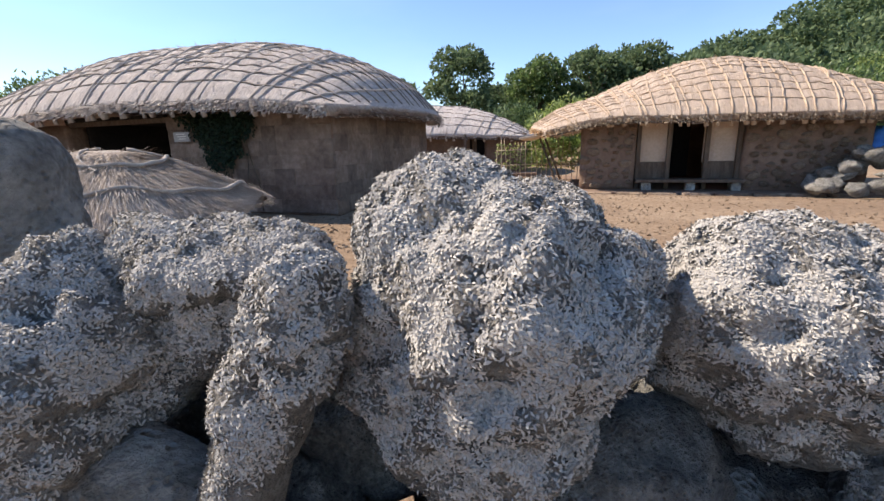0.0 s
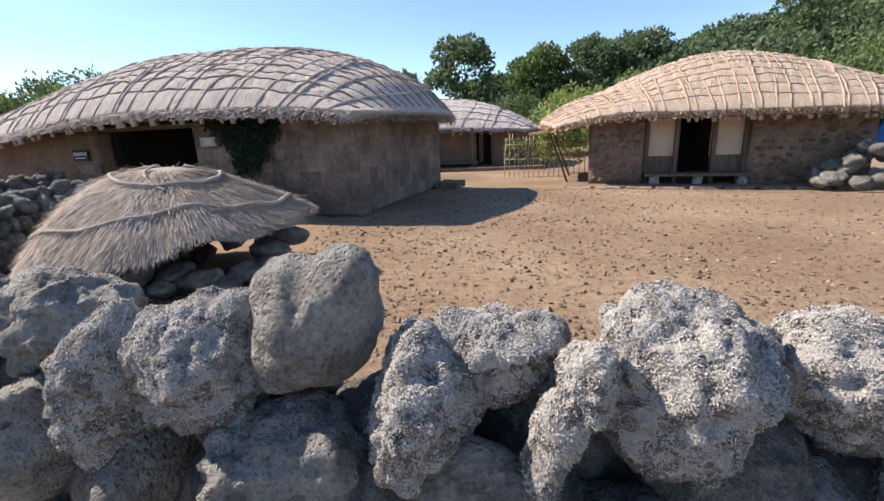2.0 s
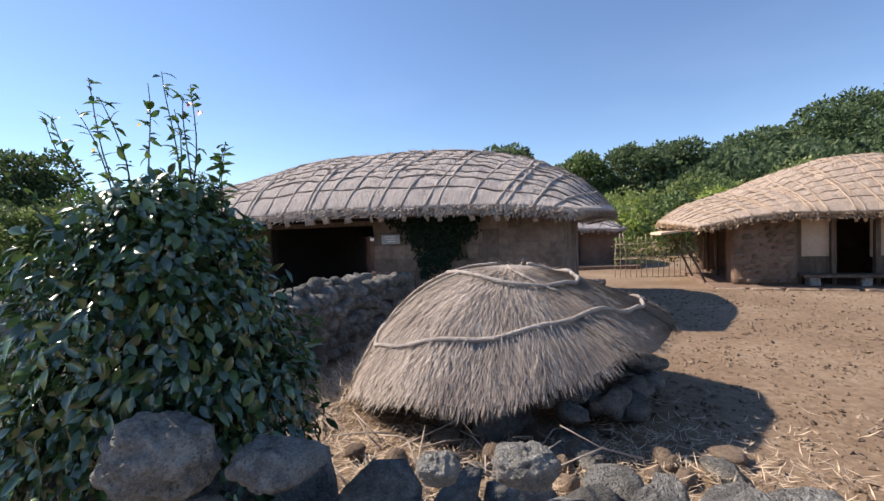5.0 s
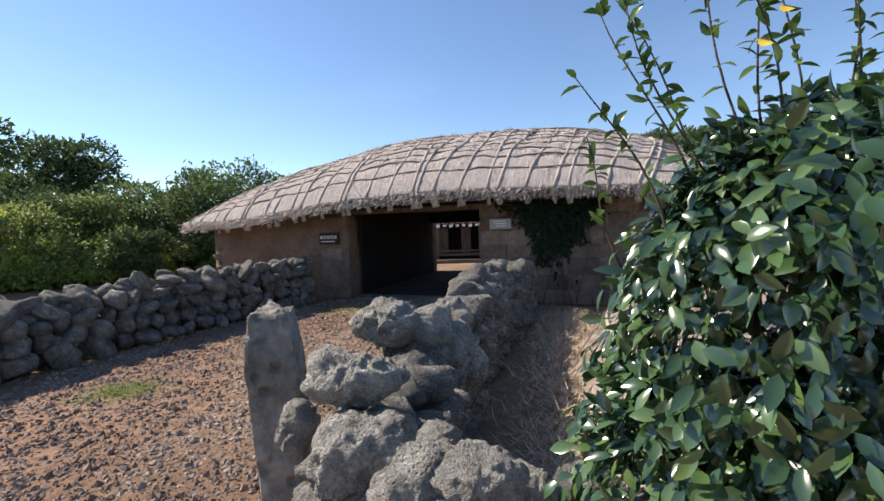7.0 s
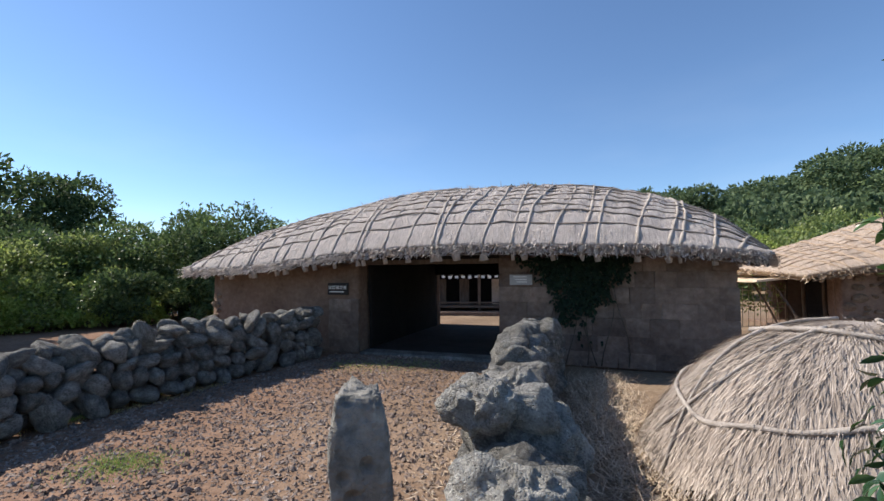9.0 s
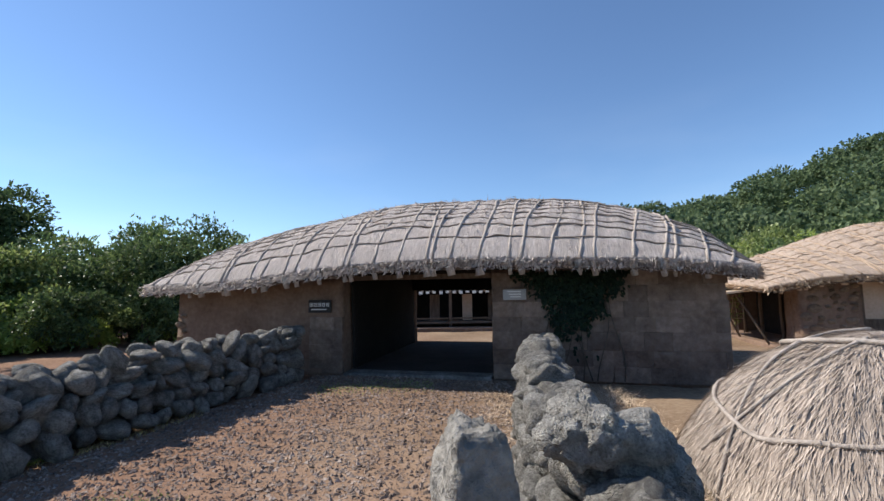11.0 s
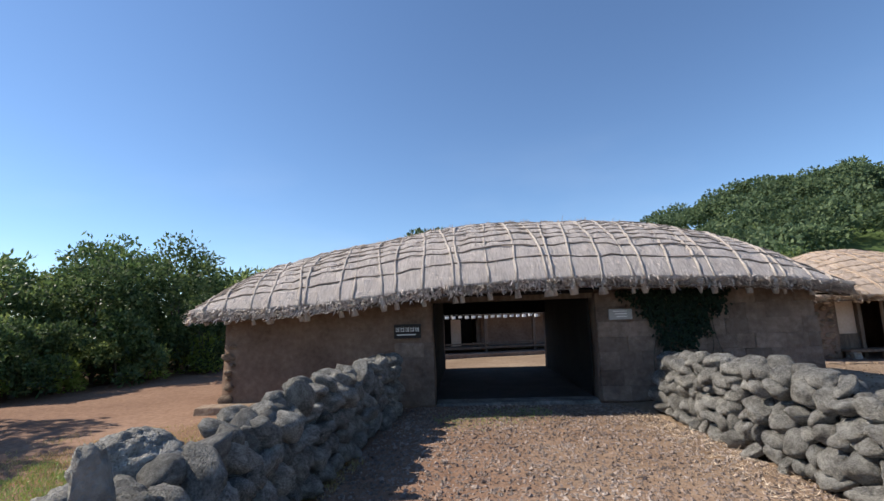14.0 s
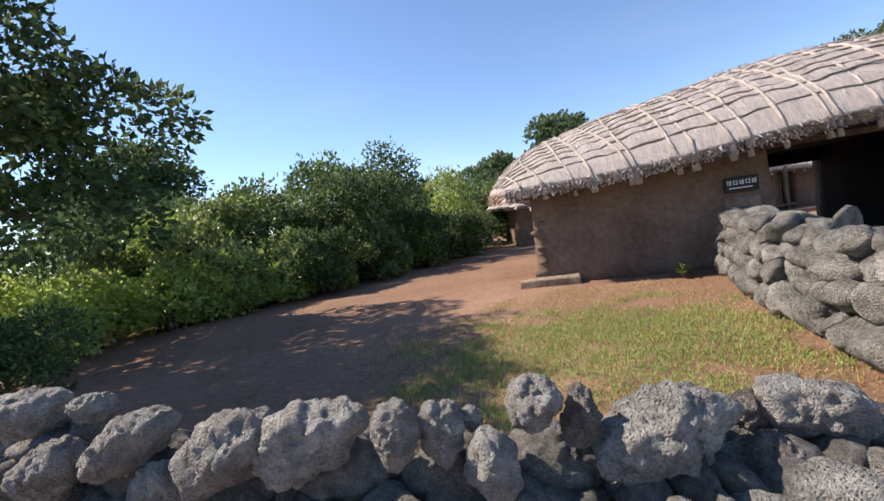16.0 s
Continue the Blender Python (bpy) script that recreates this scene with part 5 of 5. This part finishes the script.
P = np.stack((rng.uniform(0, 3.2, 600), rng.normal(0, 0.08, 600), rng.uniform(0.5, 1.6, 600)), -1)
V1, F1 = scatter_leaves(P, rng.standard_normal((600, 3)), np.full(600, 0.13), np.full(600, 0.07))
link("vine", mesh_np("vine", V1, F1, M_BUSH_LIGHT), fence, label="yellow-green creeping vine")

# ---- stone pile with tarpaulin ----
pile = thing("stone_pile", pose(10.9, 11.2, -0.25), "heap of loose grey basalt stones", "stone pile")
for i in range(46):
    a, R = rng.uniform(0, 6.28), rng.uniform(0, 1) ** 0.6
    z = -0.15 + (1.0 - R) * 1.25 * rng.uniform(0.5, 1.0) + 0.1
    placed(pile, STONES[i % 18], 10.9 + 1.45 * R * math.cos(a), 11.2 + 1.1 * R * math.sin(a), z, rng.uniform(0.35, 0.7), rng.uniform(0.3, 0.5), rng.uniform(0.25, 0.4), rng.uniform(-25, 25), rng.uniform(-25, 25), rng.uniform(0, 180))
tg, th = np.meshgrid(np.linspace(-1, 1, 22), np.linspace(0, 2 * np.pi, 36), indexing="ij")
prof = 0.46 * (1 - np.abs(tg) ** 5) ** 0.4 * (1 + 0.06 * np.sin(6 * th + 3 * tg))
tv = np.stack((prof * np.cos(th) * 1.1, prof * np.sin(th), 0.42 * tg + 0.04 * np.sin(5 * th)), -1).reshape(-1, 3)
tarp = link("tarpaulin_bundle", mesh_np("tarpaulin_bundle", tv, grid_faces(22, 36), M_BLUE, True), None, pose(11.75, 12.1, 1.05))
tagged(tarp, "crumpled bright blue tarpaulin bundle on the stone heap", "tarpaulin")

# ---- planting along the lane ----
def shrub(name, x, y, r, h, n, leaf, material, label, category, seed, group="", z=0.0):
    """A shrub dense down to the ground, with several stems."""
    t = thing(name, pose(x, y, z, rz=seed * 61), label, category, group)
    g = np.random.default_rng(seed + 300)
    lobes = [(0, 0, h * 0.5, r * 0.7, r * 0.7, h * 0.42)]
    for i in range(17):
        a, q = g.uniform(0, 6.28), r * g.uniform(0.4, 0.85)
        zc = h * (g.uniform(0.08, 0.35) if i % 3 == 0 else g.uniform(0.3, 0.85)) * (1 - 0.25 * q / r)
        s_ = r * g.uniform(0.24, 0.44)
        lobes.append((q * math.cos(a), q * math.sin(a), zc, s_, s_, s_ * g.uniform(0.7, 1.1)))
    for i in range(3):
        a = g.uniform(0, 6.28)
        bar("stem", [(0.3 * r * math.cos(a) * q, 0.3 * r * math.sin(a) * q, h * 0.7 * q - 0.1) for q in np.linspace(0, 1, 5)], 0.05, M_BARK, t, taper=0.4)
    crown("foliage", lobes[:1] + [q for i, q in enumerate(lobes[1:]) if i % 3 != 1], int(n * 0.68), leaf, material, t)
    # every third lobe takes a lighter green that paints in sunlit clumps
    light = {M_FOREST: M_BUSH, M_HAZY_LEAF: M_BUSH, M_BUSH: M_BUSH_LIGHT}.get(material, M_FERN)
    crown("sunlit_foliage", [q for i, q in enumerate(lobes[1:]) if i % 3 == 1], int(n * 0.32), leaf * 0.85, light, t)
    # upright sprays that break the outline
    k = n // 14
    top = np.array(lobes)[g.integers(0, len(lobes), k)]
    P_ = top[:, :3] + np.stack((g.normal(0, 0.3, k) * top[:, 3], g.normal(0, 0.3, k) * top[:, 4], top[:, 5] * g.uniform(0.8, 1.06, k)), -1)
    V_, F_ = scatter_leaves(P_, np.array((0, 0, 1.0)) + 0 * P_, np.full(k, leaf * 1.2), np.full(k, leaf * 0.45), 0.6, -0.2)
    link("sprays", mesh_np("sprays", V_, F_, material), t)
    return t


HEDGE = (  # x, y, radius, height, leaf, material
    (-21.4, 15.3, 1.6, 3.1, 0.12, M_BUSH_LIGHT), (-19.3, 16.9, 1.1, 2.1, 0.12, M_BUSH_LIGHT), (-17.9, 18.6, 1.8, 4.0, 0.13, M_FOREST), (-23.0, 14.6, 1.5, 2.4, 0.12, M_BUSH),
    (-16.3, 21.2, 2.0, 5.4, 0.14, M_FOREST), (-14.0, 24.5, 2.2, 4.4, 0.15, M_BUSH_LIGHT), (-20.9, 18.6, 2.0, 4.2, 0.14, M_BUSH), (-19.0, 22.4, 2.3, 5.5, 0.16, M_BUSH),
    (-23.6, 18.0, 2.1, 4.0, 0.15, M_FOREST), (-17.5, 25.5, 2.4, 5.0, 0.17, M_BUSH), (-22.6, 23.0, 2.6, 4.6, 0.17, M_BUSH), (-27.0, 20.0, 2.8, 5.0, 0.18, M_FOREST),
    (-12.0, 30.0, 2.8, 4.0, 0.2, M_BUSH), (-26.0, 15.5, 2.0, 2.6, 0.15, M_BUSH), (-29.5, 25.0, 3.6, 6.0, 0.22, M_FOREST), (-16.5, 31, 3.2, 5.0, 0.22, M_FOREST),
    (-18.5, 16.1, 1.1, 2.0, 0.11, M_FOREST), (-16.9, 17.9, 1.1, 2.2, 0.11, M_BUSH), (-15.2, 20.0, 1.2, 2.2, 0.12, M_FOREST), (-20.3, 15.2, 1.1, 1.9, 0.11, M_BUSH_LIGHT), (-13.4, 21.8, 1.2, 2.0, 0.12, M_BUSH), (-18.4, 19.8, 1.6, 3.6, 0.14, M_BUSH), (-22.0, 17.0, 1.6, 3.6, 0.14, M_BUSH))
for i, (x, y, r, h, leaf, mat_) in enumerate(HEDGE):
    shrub("hedge_shrub", x, y, r, h, 6800, leaf * 1.28, mat_, "tangled leafy green shrub along the dirt lane", "shrub", i + 1, "lane hedge", z=0.0)
for i, (x, y, r, h) in enumerate(((-22.6, 12.9, 0.7, 0.8), (-21.6, 14.0, 0.6, 0.7), (-20.3, 14.9, 0.7, 0.6), (-19.2, 15.7, 0.6, 0.7), (-18.1, 16.8, 0.6, 0.6), (-23.4, 12.0, 0.8, 1.1), (-16.6, 18.6, 0.6, 0.6), (-15.3, 20.1, 0.7, 0.7), (-22.3, 12.7, 0.8, 1.0), (-21.2, 13.6, 0.7, 0.95), (-22.0, 11.6, 0.7, 0.75), (-20.6, 14.4, 0.6, 0.8))):
    shrub("undergrowth", x, y, r * 1.3, h * 1.7, 3000, 0.13, M_FERN, "low bright green weeds at the hedge foot", "weeds", i + 40, "hedge weeds")
shrub("clipped_bush", -21.3, 9.3, 1.2, 1.3, 7000, 0.09, M_FOREST, "rounded dark green bush beside the lane", "bush", 70)
tree("lane_tree", -23.6, 11.6, 3.9, 8.8, 17000, 0.23, M_FOREST, "large dark broadleaf tree shading the lane", "tree", 3, base=0.28, trunk=0.2)
tree("lane_tree", -27.7, 22.3, 3.3, 7.2, 9000, 0.24, M_FOREST, "rounded broadleaf tree standing above the hedge", "tree", 9, base=0.35, trunk=0.14)
tree("lane_tree", -28.5, 8.0, 3.6, 7.5, 8000, 0.22, M_FOREST, "dark broadleaf tree behind the hedge", "tree", 5, base=0.25, trunk=0.18)

# ---- trees beyond the yard ----
for i, (x, y, r, h, mat_) in enumerate(((3.0, 58, 5.2, 13.0, M_HAZY_LEAF), (13.5, 62, 5.0, 11.0, M_BUSH), (20.0, 60, 5.2, 11.2, M_HAZY_LEAF), (26.5, 62, 5, 10.5, M_HAZY_LEAF), (-5.5, 60, 4.5, 8.5, M_HAZY_LEAF), (9, 66, 5, 8.5, M_HAZY_LEAF))):
    tree("broadleaf_tree", x, y, r, h, 5200, 0.62, mat_, "tall rounded broadleaf tree beyond the houses", "tree", i + 11, "trees beyond the yard", z=float(hill_z(np.array(x), np.array(y))), base=0.28, trunk=0.3)
for i, (x, y, r, h, mat_) in enumerate(((3.5, 33, 2.6, 3.4, M_BUSH_LIGHT), (7.5, 32, 2.6, 3.8, M_BUSH_LIGHT), (11.5, 33, 3.0, 4.4, M_BUSH), (15.5, 31, 3.0, 5.0, M_BUSH_LIGHT), (20, 30, 3.2, 5.2, M_BUSH), (25, 27, 3.4, 5.6, M_BUSH),
                                        (0, 40, 3.4, 4.2, M_HAZY_LEAF), (6, 42, 3.6, 5.0, M_HAZY_LEAF), (12, 42, 3.6, 5.6, M_BUSH_LIGHT), (18, 40, 3.6, 6.4, M_BUSH), (24, 37, 3.6, 6.8, M_BUSH_LIGHT), (30, 32, 3.8, 7.0, M_BUSH), (-6, 44, 3.6, 4.4, M_HAZY_LEAF))):
    shrub("bank_shrub", x, y, r, h, 4200, 0.34, mat_, "sunlit green scrub on the bank behind the houses", "shrub", i + 80, "bank scrub", z=float(hill_z(np.array(x), np.array(y))) - 0.1)

# ---- woodland on the hill ----
cx_, cy_ = rng.uniform(20, 215, 2600), rng.uniform(48, 175, 2600)
hz0 = hill_z(cx_, cy_)
ok = (hz0 > 1.6) & (rng.uniform(0, 1, 2600) < 0.42)
V_all, F_all, base_ = [], [], 0
for x, y, z in zip(cx_[ok][:620], cy_[ok][:620], hz0[ok][:620]):
    r = rng.uniform(2.8, 4.8)
    lobes = [(x + rng.normal(0, r * 0.35), y + rng.normal(0, r * 0.35), z + r * rng.uniform(0.6, 1.35), r * 0.62, r * 0.62, r * 0.5) for _ in range(5)]
    P, d = crown_points(lobes, 420, 0.25)
    V1, F1 = scatter_leaves(P, d, np.full(420, 0.85), np.full(420, 0.52), 0.6, 0.1)
    V_all.append(V1), F_all.append(F1 + base_)
    base_ += len(V1)
wood = link("woodland", mesh_np("woodland", np.concatenate(V_all), np.concatenate(F_all), M_HAZY_LEAF))
tagged(wood, "dense dark green woodland covering the hill", "woodland", kind="stuff")

# ---- loose ground cover ----
def on_ground(x, y, lift=0.0):
    return np.stack((x, y, ground_height(x, y) + lift), -1)


n = 60000
x, y = rng.uniform(-12.2, -5.8, n), 3.0 + 8.0 * rng.uniform(0, 1, n) ** 1.3
inside = (x > -12.1 + 0.42 * (y - 5)) & (x < -6.6 + 0.24 * np.maximum(y - 4.5, 0) - 0.25)
x, y = x[inside], y[inside]
V1, F1 = pebbles(on_ground(x, y, 0.002), 0.006 + 0.026 * rng.uniform(0, 1, len(x)) ** 3.2)
tagged(link("gravel", mesh_np("gravel", V1, F1, M_PEBBLE)), "loose grey and rusty gravel in the alley", "gravel", kind="stuff")
n = 62000
x, y = rng.uniform(-2.6, 9.5, n), 1.2 + 11.5 * rng.uniform(0, 1, n) ** 1.2
thin = rng.uniform(0, 1, n) < np.clip(0.9 - 0.055 * y - 0.035 * np.maximum(x, 0), 0.08, 1) * (0.5 + 0.5 * (fbm(np.stack((x, y), -1), 1.3, 2, 9) > -0.1))
x, y = x[thin], y[thin]
V1, F1 = pebbles(on_ground(x, y, 0.003), 0.006 + 0.034 * rng.uniform(0, 1, len(x)) ** 4.2)
tagged(link("soil_clods", mesh_np("soil_clods", V1, F1, M_CLOD)), "scattered soil clods and small stones in the yard", "clods", kind="stuff")


def straw_litter(name, x, y, length, material, label, lift=0.012, tilt=0.2):
    n_ = len(x)
    a = rng.uniform(0, 6.28, n_)
    up_ = unit(np.stack((np.cos(a), np.sin(a), tilt * np.abs(rng.standard_normal(n_))), -1))
    V_, F_ = blades(on_ground(x, y, 0) + np.array((0, 0, 1.0)) * lift * rng.uniform(0.2, 4, (n_, 1)), up_, unit(np.cross(up_, np.array((0, 0, 1.0)) + 0.3 * rng.standard_normal((n_, 3)))),
                    length * rng.uniform(0.5, 1.5, n_), rng.uniform(0.004, 0.010, n_), 0.2)
    tagged(link(name, mesh_np(name, V_, F_, material)), label, "straw", kind="stuff")


n = 5200
straw_litter("straw_litter", rng.normal(-4.0, 1.1, n), rng.normal(3.35, 0.45, n), 0.13, M_STRAW_NEW, "trodden dry straw between the wall and the stack", 0.02)
n = 6500
yy = rng.uniform(3.0, 8.4, n)
straw_litter("straw_litter", -5.6 + 0.2 * (yy - 4) + rng.normal(0, 0.24, n), yy, 0.17, M_STRAW_NEW, "dry straw along the foot of the stone wall", 0.03, 0.5)
n = 1500
yy = rng.uniform(3.4, 9.0, n)
straw_litter("straw_litter", -7.15 + 0.26 * np.maximum(yy - 4.5, 0) + rng.normal(0, 0.22, n), yy, 0.09, M_STRAW_NEW, "wisps of dry straw beside the alley wall")


def grass(name, x, y, length, material, label):
    n_ = len(x)
    up_ = unit(np.stack((rng.normal(0, 0.45, n_), rng.normal(0, 0.45, n_), np.ones(n_)), -1))
    V_, F_ = blades(on_ground(x, y, -0.005), up_, unit(np.cross(up_, rng.standard_normal((n_, 3)))), length * rng.uniform(0.4, 1.4, n_), rng.uniform(0.004, 0.009, n_), 0.5)
    tagged(link(name, mesh_np(name, V_, F_, material)), label, "grass", kind="stuff")


n = 66000
x, y = rng.uniform(-17.0, -10.6, n), rng.uniform(5.2, 11.2, n)
ragged = 0.25 * fbm(np.stack((x, y), -1), 1.1, 3, 12)
ok = (np.hypot((x + 13.3) / 2.6, (y - 8.0) / 2.6) + ragged + 0.25 * rng.standard_normal(n) * 0.6 < 1.0) & (x < -11.9 + 0.5 * (y - 5) - 0.25)
ok &= fbm(np.stack((x, y), -1), 3.1, 3, 16) + 0.6 * rng.standard_normal(n) > -0.15
grass("grass", x[ok], y[ok], 0.06, M_DRYGRASS, "short dry tawny grass patch beside the house")
n = 52000
x, y = rng.uniform(-16.0, -11.2, n), rng.uniform(5.6, 10.4, n)
ok = (np.hypot((x + 13.3) / 1.9, (y - 7.9) / 1.7) + 0.45 * fbm(np.stack((x, y), -1), 2.6, 3, 14) + 0.16 * rng.standard_normal(n) < 0.85) & (x < -11.9 + 0.5 * (y - 5) - 0.4)
grass("grass", x[ok], y[ok], 0.075, M_GRASS, "fresh green grass in the middle of the dry patch")
n = 1500
grass("grass", rng.normal(-10.1, 0.22, n), rng.normal(5.3, 0.16, n), 0.04, M_GRASS, "small tuft of green grass in the gravel")
n = 1800
grass("grass", rng.uniform(-9.3, -7.2, n), rng.normal(9.7, 0.28, n), 0.035, M_GRASS, "thin moss and grass before the gate sill")
weed = thing("weed", pose(-10.87, 10.7, 0), "small pale green broad-leaved weed at the wall foot", "weed")
a = rng.uniform(0, 6.28, 22)
up = unit(np.stack((np.cos(a), np.sin(a), rng.uniform(0.2, 1.6, 22)), -1))
V1, F1 = oval_leaves(np.stack((0 * a, 0 * a, rng.uniform(0, 0.2, 22)), -1), up, unit(np.cross(up, np.array((0, 0, 1.0)) + 0 * up + 0.1)), rng.uniform(0.12, 0.22, 22), rng.uniform(0.06, 0.1, 22))
link("leaves", mesh_np("leaves", V1, F1, M_BUSH_LIGHT, True), weed)

debris = thing("rubble_heap", pose(-4.2, 3.35, 0), "low heap of brown stones and rotted straw at the stack foot", "rubble")
for i in range(34):
    x, y = rng.normal(-3.9, 0.85), rng.normal(3.45, 0.2)
    placed(debris, (RUBBLE_LOOSE if i % 3 else STONES)[i % 6], x, y, rng.uniform(0.0, 0.07), rng.uniform(0.1, 0.34), rng.uniform(0.1, 0.26), rng.uniform(0.08, 0.2), rz=rng.uniform(0, 180))
for i in range(26):
    x, y, a = rng.normal(-4.4, 0.6), rng.normal(3.5, 0.25), rng.uniform(0, 6.28)
    L_ = rng.uniform(0.2, 0.6)
    ob = bar("twig", [(x + 4.2, y - 3.35, 0.04), (x + 4.2 + 0.5 * L_ * math.cos(a), y - 3.35 + 0.5 * L_ * math.sin(a), 0.12), (x + 4.2 + L_ * math.cos(a), y - 3.35 + L_ * math.sin(a), rng.uniform(0.05, 0.3))], 0.009, M_STRAW_OLD, debris, sides=5, taper=0.5)

# ---- blocks and rubble of the walls ----
def block_mesh(seed):
    bm = box_bm(-0.5, 0.5, -0.5, 0.5, -0.5, 0.5, 0.05, 0.0)
    for v in bm.verts:
        v.co += 0.07 * noise.noise_vector(v.co * 2.0 + Vector((seed * 3.3, seed, 0)))
    me = bpy.data.meshes.new("block")
    bm.to_mesh(me)
    bm.free()
    me.materials.append(M_BLOCK)
    me.polygons.foreach_set("use_smooth", np.ones(len(me.polygons), dtype=bool))
    return me


BLOCKS = [block_mesh(s) for s in range(6)]


def block_face(house, length, z0, z1, place, skip=lambda u_, z_: False):
    z = z0
    while z < z1 - 0.08:
        h = rng.uniform(0.26, 0.36)
        h = min(h, z1 - z)
        u_ = 0.0
        while u_ < length - 0.05:
            w = min(rng.uniform(0.32, 0.62), length - u_)
            if not skip(u_ + w / 2, z):
                x, y, turn = place(u_ + w / 2)
                m = Matrix.LocRotScale((x, y, z + h / 2), Euler((rng.uniform(-0.015, 0.015), 0, turn + rng.uniform(-0.015, 0.015))), (w * 0.99, 0.10 + rng.uniform(-0.02, 0.02), h * 0.983))
                link("block", BLOCKS[rng.integers(6)], house, m)
            u_ += w
        z += h


block_face(gate_house, 4.1, 0.02, 2.05, lambda u_: (3.9 + u_, 0.06, 0.0))
block_face(gate_house, 5.3, 0.02, 2.05, lambda u_: (7.95, 0.1 + u_, math.pi / 2))
block_face(gate_house, 0.75, 0.02, 1.25, lambda u_: (0.0 + u_, 0.03, 0.0))


def rubble_face(house, x0, x1, z0, z1, y, count):
    spots = []
    for _ in range(count * 30):
        x, z, w = rng.uniform(x0 + 0.08, x1 - 0.08), rng.uniform(z0 + 0.06, z1 - 0.06), rng.uniform(0.11, 0.30)
        if all(abs(x - a) > (w + c) * 0.56 or abs(z - b) > (w + c) * 0.36 for a, b, c in spots):
            spots.append((x, z, w))
            m = Matrix.LocRotScale((x, y, z), Euler((0, rng.uniform(-0.25, 0.25), 0)), (w * 0.55, 0.055, w * rng.uniform(0.3, 0.42)))
            ob = link("stone", RUBBLE[rng.integers(len(RUBBLE))], house, m)
        if len(spots) >= count:
            break


RUBBLE = [rock_mesh(200 + s, 2, 10, 0.05, M_RUBBLE) for s in range(8)]
rubble_face(yard_house, 0.02, 1.33, 0.12, 1.75, -0.01, 46)
rubble_face(yard_house, 3.7, 6.1, 0.12, 1.75, -0.01, 84)
rubble_face(gate_house, -3.4, -3.1, 0.02, 1.3, -0.01, 9)
